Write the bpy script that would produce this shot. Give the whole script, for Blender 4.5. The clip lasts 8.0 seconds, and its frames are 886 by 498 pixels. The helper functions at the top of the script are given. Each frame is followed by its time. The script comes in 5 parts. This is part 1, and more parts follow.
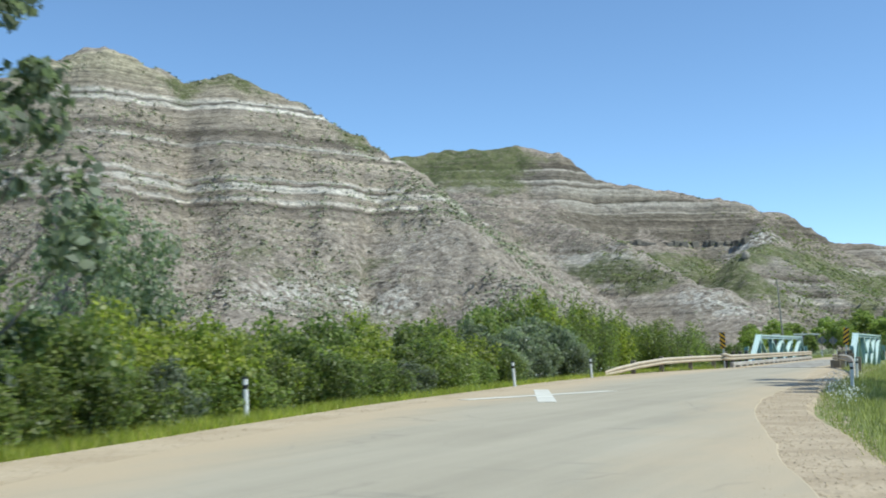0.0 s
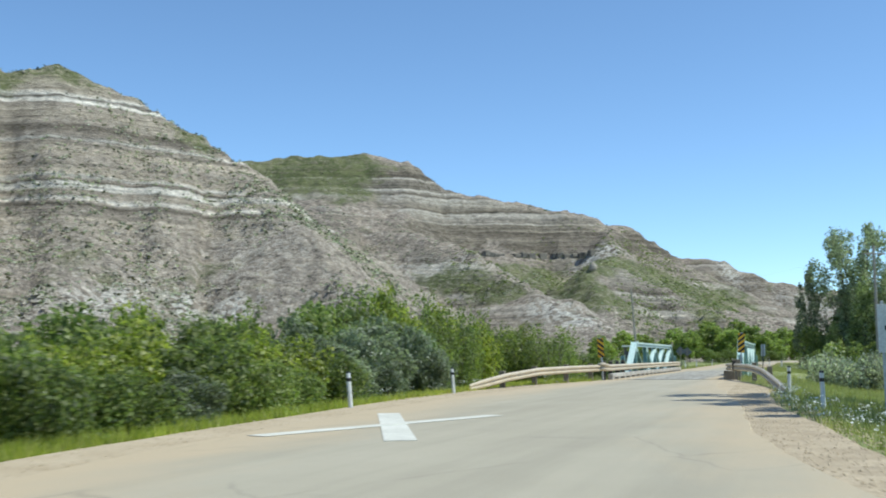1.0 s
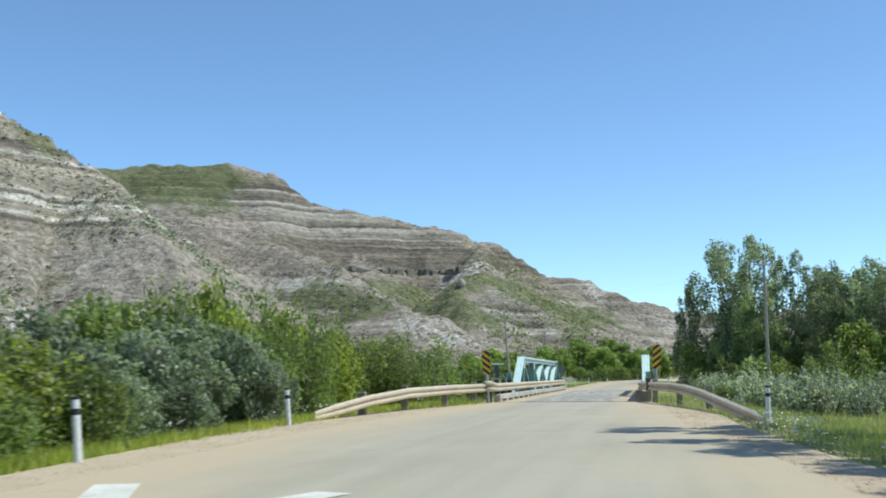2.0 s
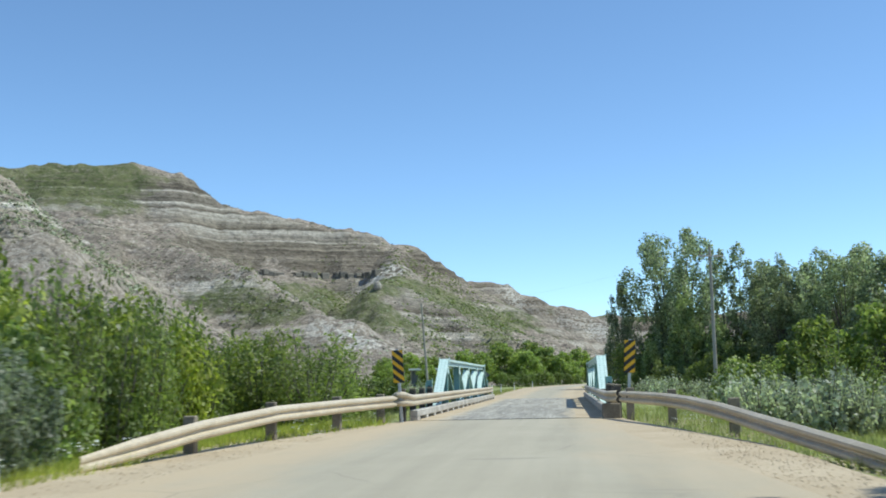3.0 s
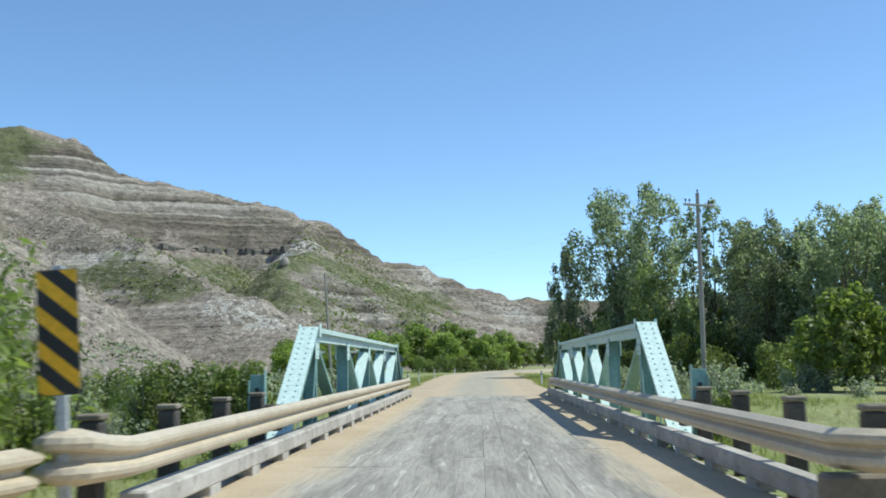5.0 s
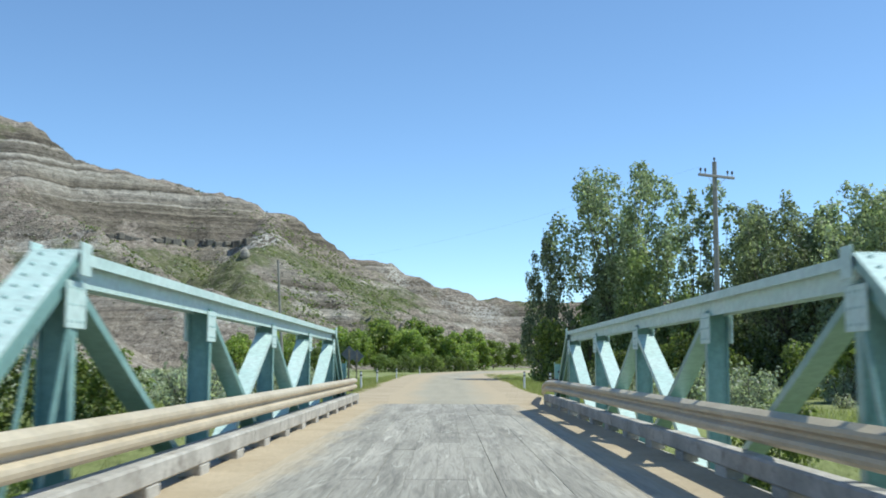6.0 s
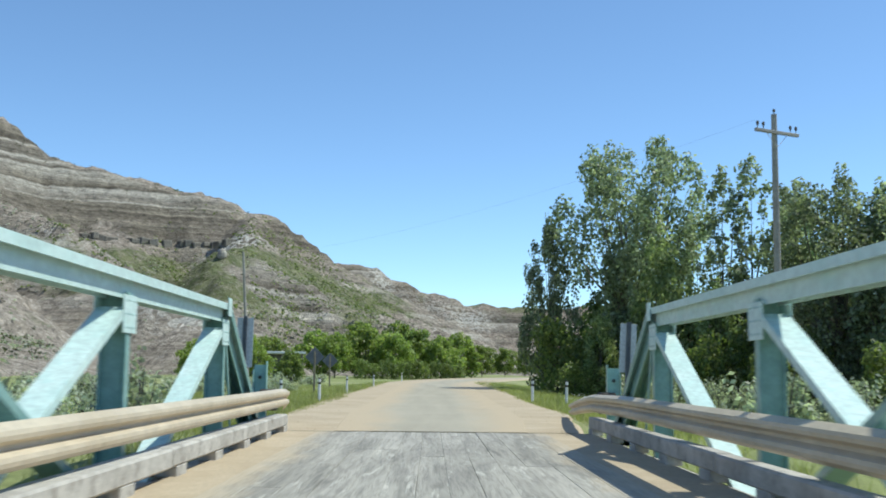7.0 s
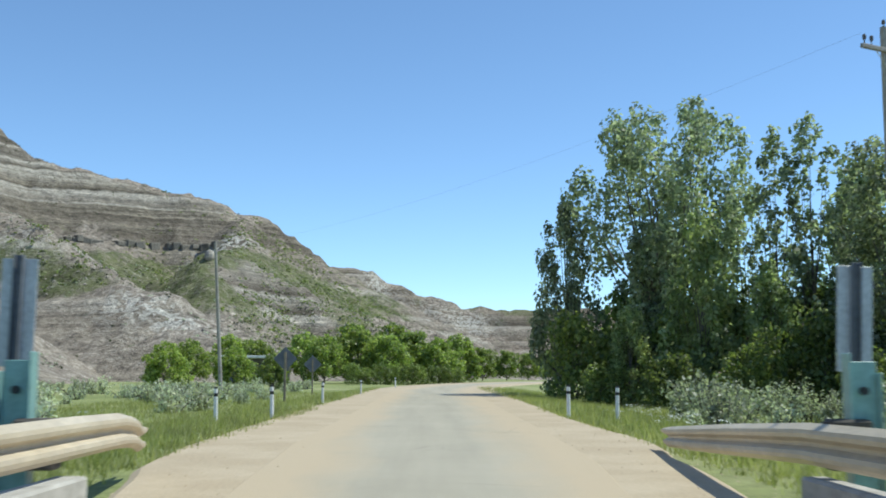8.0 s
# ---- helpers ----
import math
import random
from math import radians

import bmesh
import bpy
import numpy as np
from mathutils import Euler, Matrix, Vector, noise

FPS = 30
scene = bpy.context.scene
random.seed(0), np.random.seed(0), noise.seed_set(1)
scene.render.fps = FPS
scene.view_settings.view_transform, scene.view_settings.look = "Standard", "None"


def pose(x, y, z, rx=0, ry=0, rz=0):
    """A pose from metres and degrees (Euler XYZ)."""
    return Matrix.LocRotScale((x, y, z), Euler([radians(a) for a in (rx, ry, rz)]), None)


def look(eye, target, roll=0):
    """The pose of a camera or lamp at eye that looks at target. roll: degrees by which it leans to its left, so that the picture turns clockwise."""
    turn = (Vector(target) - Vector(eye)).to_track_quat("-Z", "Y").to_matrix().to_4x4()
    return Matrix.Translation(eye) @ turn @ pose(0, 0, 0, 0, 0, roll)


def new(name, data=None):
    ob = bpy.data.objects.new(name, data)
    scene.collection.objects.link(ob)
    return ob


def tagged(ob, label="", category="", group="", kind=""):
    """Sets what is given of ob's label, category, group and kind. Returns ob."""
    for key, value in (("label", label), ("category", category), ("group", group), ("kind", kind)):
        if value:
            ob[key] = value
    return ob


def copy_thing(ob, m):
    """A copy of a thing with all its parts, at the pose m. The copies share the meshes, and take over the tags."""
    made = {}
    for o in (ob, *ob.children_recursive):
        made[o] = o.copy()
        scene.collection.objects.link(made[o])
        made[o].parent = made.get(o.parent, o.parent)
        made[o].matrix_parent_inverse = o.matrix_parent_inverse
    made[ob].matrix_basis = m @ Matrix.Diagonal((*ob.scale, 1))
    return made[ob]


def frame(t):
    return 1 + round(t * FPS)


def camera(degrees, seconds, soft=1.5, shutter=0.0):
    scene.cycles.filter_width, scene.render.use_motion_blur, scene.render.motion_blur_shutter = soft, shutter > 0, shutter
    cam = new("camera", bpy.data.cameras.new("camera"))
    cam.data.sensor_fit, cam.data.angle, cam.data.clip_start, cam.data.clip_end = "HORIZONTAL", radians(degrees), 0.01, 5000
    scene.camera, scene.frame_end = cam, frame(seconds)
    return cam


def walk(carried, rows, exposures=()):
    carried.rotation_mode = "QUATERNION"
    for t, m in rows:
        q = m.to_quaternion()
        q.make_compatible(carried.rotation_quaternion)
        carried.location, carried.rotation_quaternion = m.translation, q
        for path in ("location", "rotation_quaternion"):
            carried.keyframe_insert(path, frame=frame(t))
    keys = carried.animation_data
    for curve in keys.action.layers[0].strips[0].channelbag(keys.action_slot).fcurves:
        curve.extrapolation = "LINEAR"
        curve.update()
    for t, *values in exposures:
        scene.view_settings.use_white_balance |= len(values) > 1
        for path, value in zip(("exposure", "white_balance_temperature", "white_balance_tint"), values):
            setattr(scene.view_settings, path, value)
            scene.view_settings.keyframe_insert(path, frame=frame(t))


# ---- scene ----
cam = camera(44.4, 8.0, soft=1.8, shutter=0.3)
PATH = [
    (0, (9.391, -61.718, 1.192), (8.526, -59.924, 1.376), -0.6),
    (0.5, (7.464, -57.012, 1.082), (6.726, -55.163, 1.277), -1.0),
    (1, (5.656, -51.931, 1.01), (5.052, -50.035, 1.214), -0.6),
    (1.5, (4.279, -46.893, 0.995), (3.805, -44.962, 1.213), -0.3),
    (2, (3.167, -41.786, 0.973), (2.801, -39.834, 1.208), -0.6),
    (3.5, (1.162, -24.853, 1.143), (0.993, -22.874, 1.384), -1.4),
    (4, (0.711, -19.304, 1.204), (0.575, -17.322, 1.434), -1.5),
    (4.5, (0.331, -13.8, 1.252), (0.228, -11.816, 1.48), -1.2),
    (5, (0.111, -8.482, 1.251), (0.048, -6.494, 1.462), -0.8),
    (6.3, (-0.083, 6.2, 1.06), (-0.071, 8.189, 1.272), 0.5),
    (6.5, (-0.087, 8.488, 1.03), (-0.067, 10.474, 1.266), 0.6),
    (7, (-0.03, 14.563, 1.062), (-0.01, 16.551, 1.286), 0.6),
    (7.5, (-0.043, 20.101, 1.071), (-0.02, 22.088, 1.296), 0.5),
    (8, (-0.021, 25.432, 1.033), (0.006, 27.418, 1.265), 0.1),
]
walk(cam, [(t, look(eye, target, roll)) for t, eye, target, roll in PATH],
     [(0.0, 0.45, 6150, -1.8), (8.0, 0.45, 6150, -1.8)])


# ---- world and sun ----
SUN_AZ, SUN_EL = 82.0, 58.0      # degrees clockwise from +y, and above the horizon
world = bpy.data.worlds.new("sky")
scene.world = world
world.use_nodes = True
wn = world.node_tree.nodes
sky = wn.new("ShaderNodeTexSky")
sky.sky_type = "NISHITA"
sky.sun_disc = False
sky.sun_elevation, sky.sun_rotation = radians(SUN_EL), radians(SUN_AZ)
sky.altitude, sky.air_density, sky.dust_density, sky.ozone_density = 700, 0.7, 0.2, 3.4
wn["Background"].inputs[1].default_value = 0.148
world.node_tree.links.new(sky.outputs[0], wn["Background"].inputs[0])
sun = new("sun", bpy.data.lights.new("sun", "SUN"))
sun.data.energy, sun.data.angle, sun.data.color = 3.3, radians(0.55), (1.0, 0.95, 0.87)
sun_dir = Vector((math.sin(radians(SUN_AZ)) * math.cos(radians(SUN_EL)), math.cos(radians(SUN_AZ)) * math.cos(radians(SUN_EL)), math.sin(radians(SUN_EL))))
sun.matrix_world = look(sun_dir * 100, (0, 0, 0))


# ---- materials ----
class Nodes:
    """A small wrapper that writes a node material."""

    def __init__(self, name, rough=0.8, metal=0.0, spec=0.5):
        self.mat = bpy.data.materials.new(name)
        self.mat.use_nodes = True
        self.t = self.mat.node_tree
        self.b = self.t.nodes["Principled BSDF"]
        self.b.inputs["Roughness"].default_value = rough
        self.b.inputs["Metallic"].default_value = metal
        self.b.inputs["Specular IOR Level"].default_value = spec
        self.pos = self.t.nodes.new("ShaderNodeTexCoord").outputs["Object"]

    def node(self, kind, **inputs):
        n = self.t.nodes.new(kind)
        for k, v in inputs.items():
            self.put(n.inputs[k.replace("_", " ")], v)
        return n

    def put(self, socket, v):
        if isinstance(v, bpy.types.NodeSocket):
            self.t.links.new(v, socket)
        else:
            socket.default_value = v

    def scaled(self, x, y, z, src=None):
        n = self.t.nodes.new("ShaderNodeMapping")
        self.put(n.inputs["Vector"], src or self.pos)
        n.inputs["Scale"].default_value = (x, y, z)
        return n.outputs[0]

    def noise(self, scale, detail=4.0, rough=0.6, vec=None, warp=0.0):
        n = self.node("ShaderNodeTexNoise", Vector=vec or self.pos, Scale=scale, Detail=detail, Roughness=rough, Distortion=warp)
        return n.outputs["Fac"]

    def ramp(self, fac, stops, mode="LINEAR"):
        n = self.t.nodes.new("ShaderNodeValToRGB")
        n.color_ramp.interpolation = mode
        e = n.color_ramp.elements
        while len(e) < len(stops):
            e.new(0.5)
        for el, (p, c) in zip(e, stops):
            el.position = p
            el.color = (*c, 1) if isinstance(c, tuple) else (c, c, c, 1)
        self.put(n.inputs[0], fac)
        return n.outputs[0]

    def mix(self, fac, a, b, mode="MIX"):
        n = self.t.nodes.new("ShaderNodeMix")
        n.data_type, n.blend_type = "RGBA", mode
        for i, v in ((0, fac), (6, a), (7, b)):
            self.put(n.inputs[i], (*v, 1) if isinstance(v, tuple) and len(v) == 3 else v)
        return n.outputs[2]

    def math(self, op, a, b=0.0, c=0.0):
        n = self.t.nodes.new("ShaderNodeMath")
        n.operation = op
        for i, v in enumerate((a, b, c)):
            self.put(n.inputs[i], v)
        return n.outputs[0]

    def bump(self, height, strength=0.4, dist=0.02):
        n = self.node("ShaderNodeBump", Height=height, Strength=strength, Distance=dist)
        self.put(self.b.inputs["Normal"], n.outputs[0])

    def colour(self, v):
        self.put(self.b.inputs["Base Color"], v)
        return self.mat


def two_tone(name, a, b, scale, fine, rough=0.8, metal=0.0, bump=0.3, dist=0.01, dirt=None):
    """Colour between a and b at a broad scale, with fine grain in brightness and relief."""
    n = Nodes(name, rough, metal)
    broad = n.ramp(n.noise(scale, 5), [(0.4, a), (0.6, b)])
    g = n.noise(fine, 3, 0.7)
    c = n.mix(0.55, broad, n.ramp(g, [(0.36, 0.6), (0.62, 1.0)]), "MULTIPLY")
    if dirt:
        c = n.mix(n.ramp(n.noise(scale * 3.1, 6, 0.75), [(0.54, 0.0), (0.64, 0.75)]), c, dirt)
    n.bump(g, bump, dist)
    return n.colour(c)


def leaf_material(name, dark, mid, light, silver=0.0):
    n = Nodes(name, 0.45, spec=0.55)
    isl = n.t.nodes.new("ShaderNodeNewGeometry").outputs["Random Per Island"]
    c = n.ramp(isl, [(0.0, dark), (0.45, mid), (0.9, light), (1.0, tuple(0.5 * v + 0.12 for v in light))])
    patch = n.ramp(n.noise(0.8, 3), [(0.35, 0.7), (0.65, 1.15)])
    tint = n.node("ShaderNodeObjectInfo").outputs["Random"]
    c = n.mix(1.0, c, patch, "MULTIPLY")
    c = n.mix(1.0, c, n.ramp(n.math("FRACT", n.math("MULTIPLY", tint, 7.3)), [(0.0, 0.8), (1.0, 1.28)]), "MULTIPLY")
    c = n.mix(n.math("MULTIPLY", tint, 0.22), c, n.mix(1.0, c, (1.25, 1.05, 0.75), "MULTIPLY"))
    n.colour(c)
    tr = n.node("ShaderNodeBsdfTranslucent", Color=n.mix(1.0, c, (1.12, 1.25, 0.8), "MULTIPLY"))
    mx = n.node("ShaderNodeMixShader", Fac=0.56)
    n.t.links.new(n.b.outputs[0], mx.inputs[1])
    n.t.links.new(tr.outputs[0], mx.inputs[2])
    n.t.links.new(mx.outputs[0], n.t.nodes["Material Output"].inputs[0])
    return n.mat


def hill_material():
    n = Nodes("badland_rock", 0.95, spec=0.15)
    geo = n.t.nodes.new("ShaderNodeNewGeometry")
    sep = n.node("ShaderNodeSeparateXYZ", Vector=n.pos)

    def field(name):
        at = n.t.nodes.new("ShaderNodeAttribute")
        at.attribute_name = name
        return at.outputs["Fac"]

    warp = n.math("MULTIPLY", n.math("SUBTRACT", n.noise(0.011, 2), 0.5), 4.5)
    fine = n.math("MULTIPLY", n.math("SUBTRACT", n.noise(0.16, 6, 0.72), 0.5), 2.6)
    z = n.math("ADD", sep.outputs[2], n.math("ADD", warp, fine))
    zn = n.math("DIVIDE", z, 92.0)
    grey, pale, dark, tan = (0.275, 0.242, 0.197), (0.63, 0.58, 0.495), (0.16, 0.135, 0.105), (0.325, 0.282, 0.22)
    # the near hill: a white double bed at mid height, thinner pale beds above, a sandy cap
    near_grey, near_tan, near_pale = (0.42, 0.357, 0.292), (0.49, 0.415, 0.325), (0.8, 0.735, 0.64)
    near_beds = [(0.0, near_tan), (0.2, near_grey), (0.335, near_tan), (0.362, near_grey), (0.372, dark), (0.382, near_grey), (0.388, near_pale), (0.396, near_grey), (0.412, near_tan), (0.418, near_pale), (0.432, near_pale), (0.437, dark), (0.445, near_grey),
                 (0.452, near_pale), (0.461, near_tan), (0.5, near_grey), (0.53, near_tan), (0.558, near_grey), (0.563, near_pale), (0.572, near_grey), (0.6, dark), (0.61, near_grey), (0.64, near_tan), (0.672, near_grey), (0.677, near_pale), (0.686, near_pale),
                 (0.691, dark), (0.703, near_pale), (0.714, near_tan), (0.76, (0.44, 0.385, 0.28)), (0.84, (0.58, 0.515, 0.36))]
    # the hill behind: many thin pale beds near the top, darker ground below, a white bed low down
    far_beds = [(0.0, tan), (0.13, grey), (0.152, pale), (0.168, pale), (0.176, dark), (0.19, grey), (0.222, pale), (0.23, dark), (0.25, grey), (0.325, pale), (0.338, dark), (0.35, grey),
                (0.43, tan), (0.5, dark), (0.506, tan), (0.565, dark), (0.572, tan), (0.602, tan), (0.607, pale), (0.614, grey), (0.66, pale), (0.668, dark), (0.676, tan),
                (0.737, pale), (0.745, dark), (0.77, pale), (0.778, grey), (0.822, grey), (0.828, pale), (0.836, dark), (0.9, tan)]
    beyond = n.ramp(n.math("DIVIDE", sep.outputs[1], 1000.0), [(0.215, 0.0), (0.255, 1.0)])
    strata = n.mix(beyond, n.ramp(zn, near_beds), n.ramp(zn, far_beds))
    # beds thin out and break up along the slope
    plain = n.ramp(n.noise(0.05, 4), [(0.35, grey), (0.65, tan)])
    strata = n.mix(n.ramp(n.noise(0.028, 5, 0.7), [(0.52, 0.0), (0.66, 0.7)]), strata, plain)
    thin = n.node("ShaderNodeTexNoise", Vector=n.scaled(0.012, 0.012, 0.8), Scale=1.0, Detail=6.0, Roughness=0.75).outputs["Fac"]
    c = n.mix(0.9, strata, n.ramp(thin, [(0.39, 0.6), (0.47, 0.92), (0.56, 1.06), (0.64, 1.4)]), "MULTIPLY")
    # loose blocky rubble on the gentler lower slopes hides the beds
    block = n.node("ShaderNodeTexVoronoi", Vector=n.pos, Scale=0.85)
    small = n.node("ShaderNodeTexVoronoi", Vector=n.pos, Scale=2.3)
    tone = n.node("ShaderNodeSeparateXYZ", Vector=block.outputs["Color"]).outputs[0]
    tone2 = n.node("ShaderNodeSeparateXYZ", Vector=small.outputs["Color"]).outputs[1]
    mixed = n.math("ADD", n.math("MULTIPLY", tone, 0.26), n.math("ADD", n.math("MULTIPLY", tone2, 0.2), n.math("MULTIPLY", n.noise(0.3, 7, 0.78), 0.85)))
    rubble = n.ramp(mixed, [(0.4, (0.165, 0.14, 0.114)), (0.52, (0.325, 0.275, 0.224)), (0.74, (0.44, 0.374, 0.306)), (0.95, (0.67, 0.6, 0.51))])
    hidden = n.math("MULTIPLY", field("talus"), n.ramp(n.noise(0.035, 5, 0.68), [(0.4, 0.25), (0.48, 0.98)]))
    c = n.mix(hidden, c, rubble)
    # the hills up the valley are of darker, browner rock
    c = n.mix(n.ramp(n.math("DIVIDE", sep.outputs[1], 1000.0), [(0.21, 0.0), (0.27, 0.3), (0.5, 0.4), (0.58, 1.0)]), c, n.mix(1.0, c, (0.72, 0.68, 0.65), "MULTIPLY"))
    # chalky white outcrops
    chalk = n.math("MULTIPLY", field("chalk"), n.ramp(n.math("ADD", n.math("MULTIPLY", tone, 0.5), n.math("MULTIPLY", n.noise(0.25, 6, 0.75), 0.9)), [(0.6, 0.0), (0.72, 1.0)]))
    c = n.mix(chalk, c, n.ramp(tone2, [(0.1, (0.5, 0.46, 0.4)), (0.6, (0.78, 0.74, 0.66))]))
    blotch = n.noise(0.55, 7, 0.82, n.scaled(0.8, 0.8, 1.6))
    c = n.mix(0.85, c, n.ramp(blotch, [(0.38, 0.45), (0.45, 0.88), (0.54, 1.07), (0.63, 1.5)]), "MULTIPLY")
    up = n.node("ShaderNodeSeparateXYZ", Vector=geo.outputs["Normal"]).outputs[2]
    flat = n.math("ADD", n.math("ADD", n.math("MULTIPLY", up, 0.35), field("grass")), n.math("MULTIPLY", n.math("SUBTRACT", n.noise(0.06, 7, 0.76), 0.5), 1.7))
    cover = n.math("MULTIPLY", n.ramp(flat, [(0.5, 0.0), (0.78, 0.95)]), n.ramp(n.noise(0.55, 6, 0.85), [(0.4, 0.35), (0.52, 0.98)]))
    green = n.ramp(n.noise(0.09, 6, 0.75), [(0.34, (0.085, 0.105, 0.042)), (0.5, (0.15, 0.172, 0.066)), (0.68, (0.25, 0.25, 0.125))])
    c = n.mix(cover, c, green)
    relief = n.math("ADD", n.noise(0.5, 6, 0.78), n.math("MULTIPLY", thin, n.math("SUBTRACT", 0.7, n.math("MULTIPLY", hidden, 0.7))))
    n.bump(n.math("SUBTRACT", relief, n.math("MULTIPLY", block.outputs["Distance"], n.math("MULTIPLY", hidden, 0.15))), 1.0, 1.6)
    return n.colour(c)


def ground_material():
    n = Nodes("meadow", 0.95, spec=0.2)
    big = n.ramp(n.noise(0.07, 5), [(0.3, (0.2, 0.235, 0.085)), (0.5, (0.3, 0.325, 0.13)), (0.68, (0.41, 0.395, 0.22))])
    fine = n.ramp(n.noise(3.0, 6, 0.8), [(0.3, 0.5), (0.7, 1.2)])
    n.bump(n.noise(5.0, 6, 0.8), 0.8, 0.08)
    return n.colour(n.mix(0.8, big, fine, "MULTIPLY"))


def asphalt_material():
    n = Nodes("worn_asphalt", 0.85, spec=0.3)
    c = n.ramp(n.noise(0.25, 5, 0.65), [(0.3, (0.395, 0.349, 0.264)), (0.7, (0.452, 0.402, 0.308))])
    streak = n.noise(1.0, 4, 0.6, n.scaled(1.3, 0.06, 1))
    c = n.mix(0.5, c, n.ramp(streak, [(0.35, 0.8), (0.6, 1.05)]), "MULTIPLY")
    grain = n.noise(70, 2, 0.8)
    c = n.mix(0.4, c, n.ramp(grain, [(0.3, 0.6), (0.7, 1.15)]), "MULTIPLY")
    patch = n.ramp(n.noise(0.55, 3, 0.5, n.scaled(0.5, 1.6, 1)), [(0.66, 0.0), (0.7, 0.35)])
    c = n.mix(patch, c, (0.2, 0.185, 0.16))
    edge = n.t.nodes.new("ShaderNodeAttribute")
    edge.attribute_name = "edge"
    dust = n.math("ADD", edge.outputs["Fac"], n.math("MULTIPLY", n.math("SUBTRACT", n.noise(0.35, 6, 0.7, n.scaled(1.5, 0.5, 1)), 0.5), 1.1))
    c = n.mix(n.ramp(dust, [(0.45, 0.0), (1.0, 1.0)]), c, n.ramp(grain, [(0.36, (0.435, 0.342, 0.225)), (0.64, (0.535, 0.43, 0.295))]))
    crack = n.node("ShaderNodeTexVoronoi", Vector=n.scaled(0.5, 0.3, 1, n.mix(0.12, n.pos, n.node("ShaderNodeTexNoise", Vector=n.pos, Scale=1.5).outputs["Color"])), Scale=1.0)
    crack.feature = "DISTANCE_TO_EDGE"
    c = n.mix(n.math("MULTIPLY", n.ramp(crack.outputs["Distance"], [(0.0, 1.0), (0.012, 0.0)]), n.ramp(n.noise(0.3, 3), [(0.52, 0.0), (0.64, 0.35)])), c, (0.17, 0.15, 0.125))
    n.bump(grain, 0.25, 0.01)
    return n.colour(c)


def plank_material():
    n = Nodes("worn_plank", 0.8, spec=0.3)
    rnd = n.node("ShaderNodeObjectInfo").outputs["Random"]
    across = n.t.nodes.new("ShaderNodeNewGeometry").outputs["Position"]
    shift = n.node("ShaderNodeVectorMath", Vector=n.pos)
    n.put(shift.inputs[1], n.math("MULTIPLY", rnd, 83.0))
    n.pos = shift.outputs[0]
    base = n.ramp(rnd, [(0.0, (0.335, 0.308, 0.26)), (0.5, (0.365, 0.336, 0.284)), (1.0, (0.4, 0.367, 0.312))])
    grain = n.noise(1.0, 5, 0.7, n.scaled(16, 0.9, 4), 1.2)
    c = n.mix(0.9, base, n.ramp(grain, [(0.36, 0.68), (0.5, 0.98), (0.64, 1.15)]), "MULTIPLY")
    scuff = n.noise(1.0, 4, 0.65, n.scaled(1.4, 0.13, 1, across), 1.5)
    c = n.mix(0.9, c, n.ramp(scuff, [(0.36, 0.66), (0.5, 0.95), (0.62, 1.12)]), "MULTIPLY")
    worn = n.ramp(n.noise(1.0, 5, 0.75, n.scaled(5.0, 0.4, 1), 1.2), [(0.58, 0.0), (0.66, 0.55)])
    c = n.mix(worn, c, (0.68, 0.64, 0.55))
    side = n.math("ABSOLUTE", n.node("ShaderNodeSeparateXYZ", Vector=across).outputs[0])
    drift = n.math("ADD", side, n.math("MULTIPLY", n.math("SUBTRACT", n.noise(0.9, 6, 0.7, n.scaled(1.6, 0.45, 1, across)), 0.5), 1.3))
    c = n.mix(n.ramp(n.math("DIVIDE", drift, 3.0), [(0.5, 0.0), (0.64, 0.92)]), c, n.ramp(grain, [(0.3, (0.43, 0.35, 0.245)), (0.7, (0.53, 0.44, 0.315))]))
    n.bump(grain, 0.7, 0.012)
    return n.colour(c)


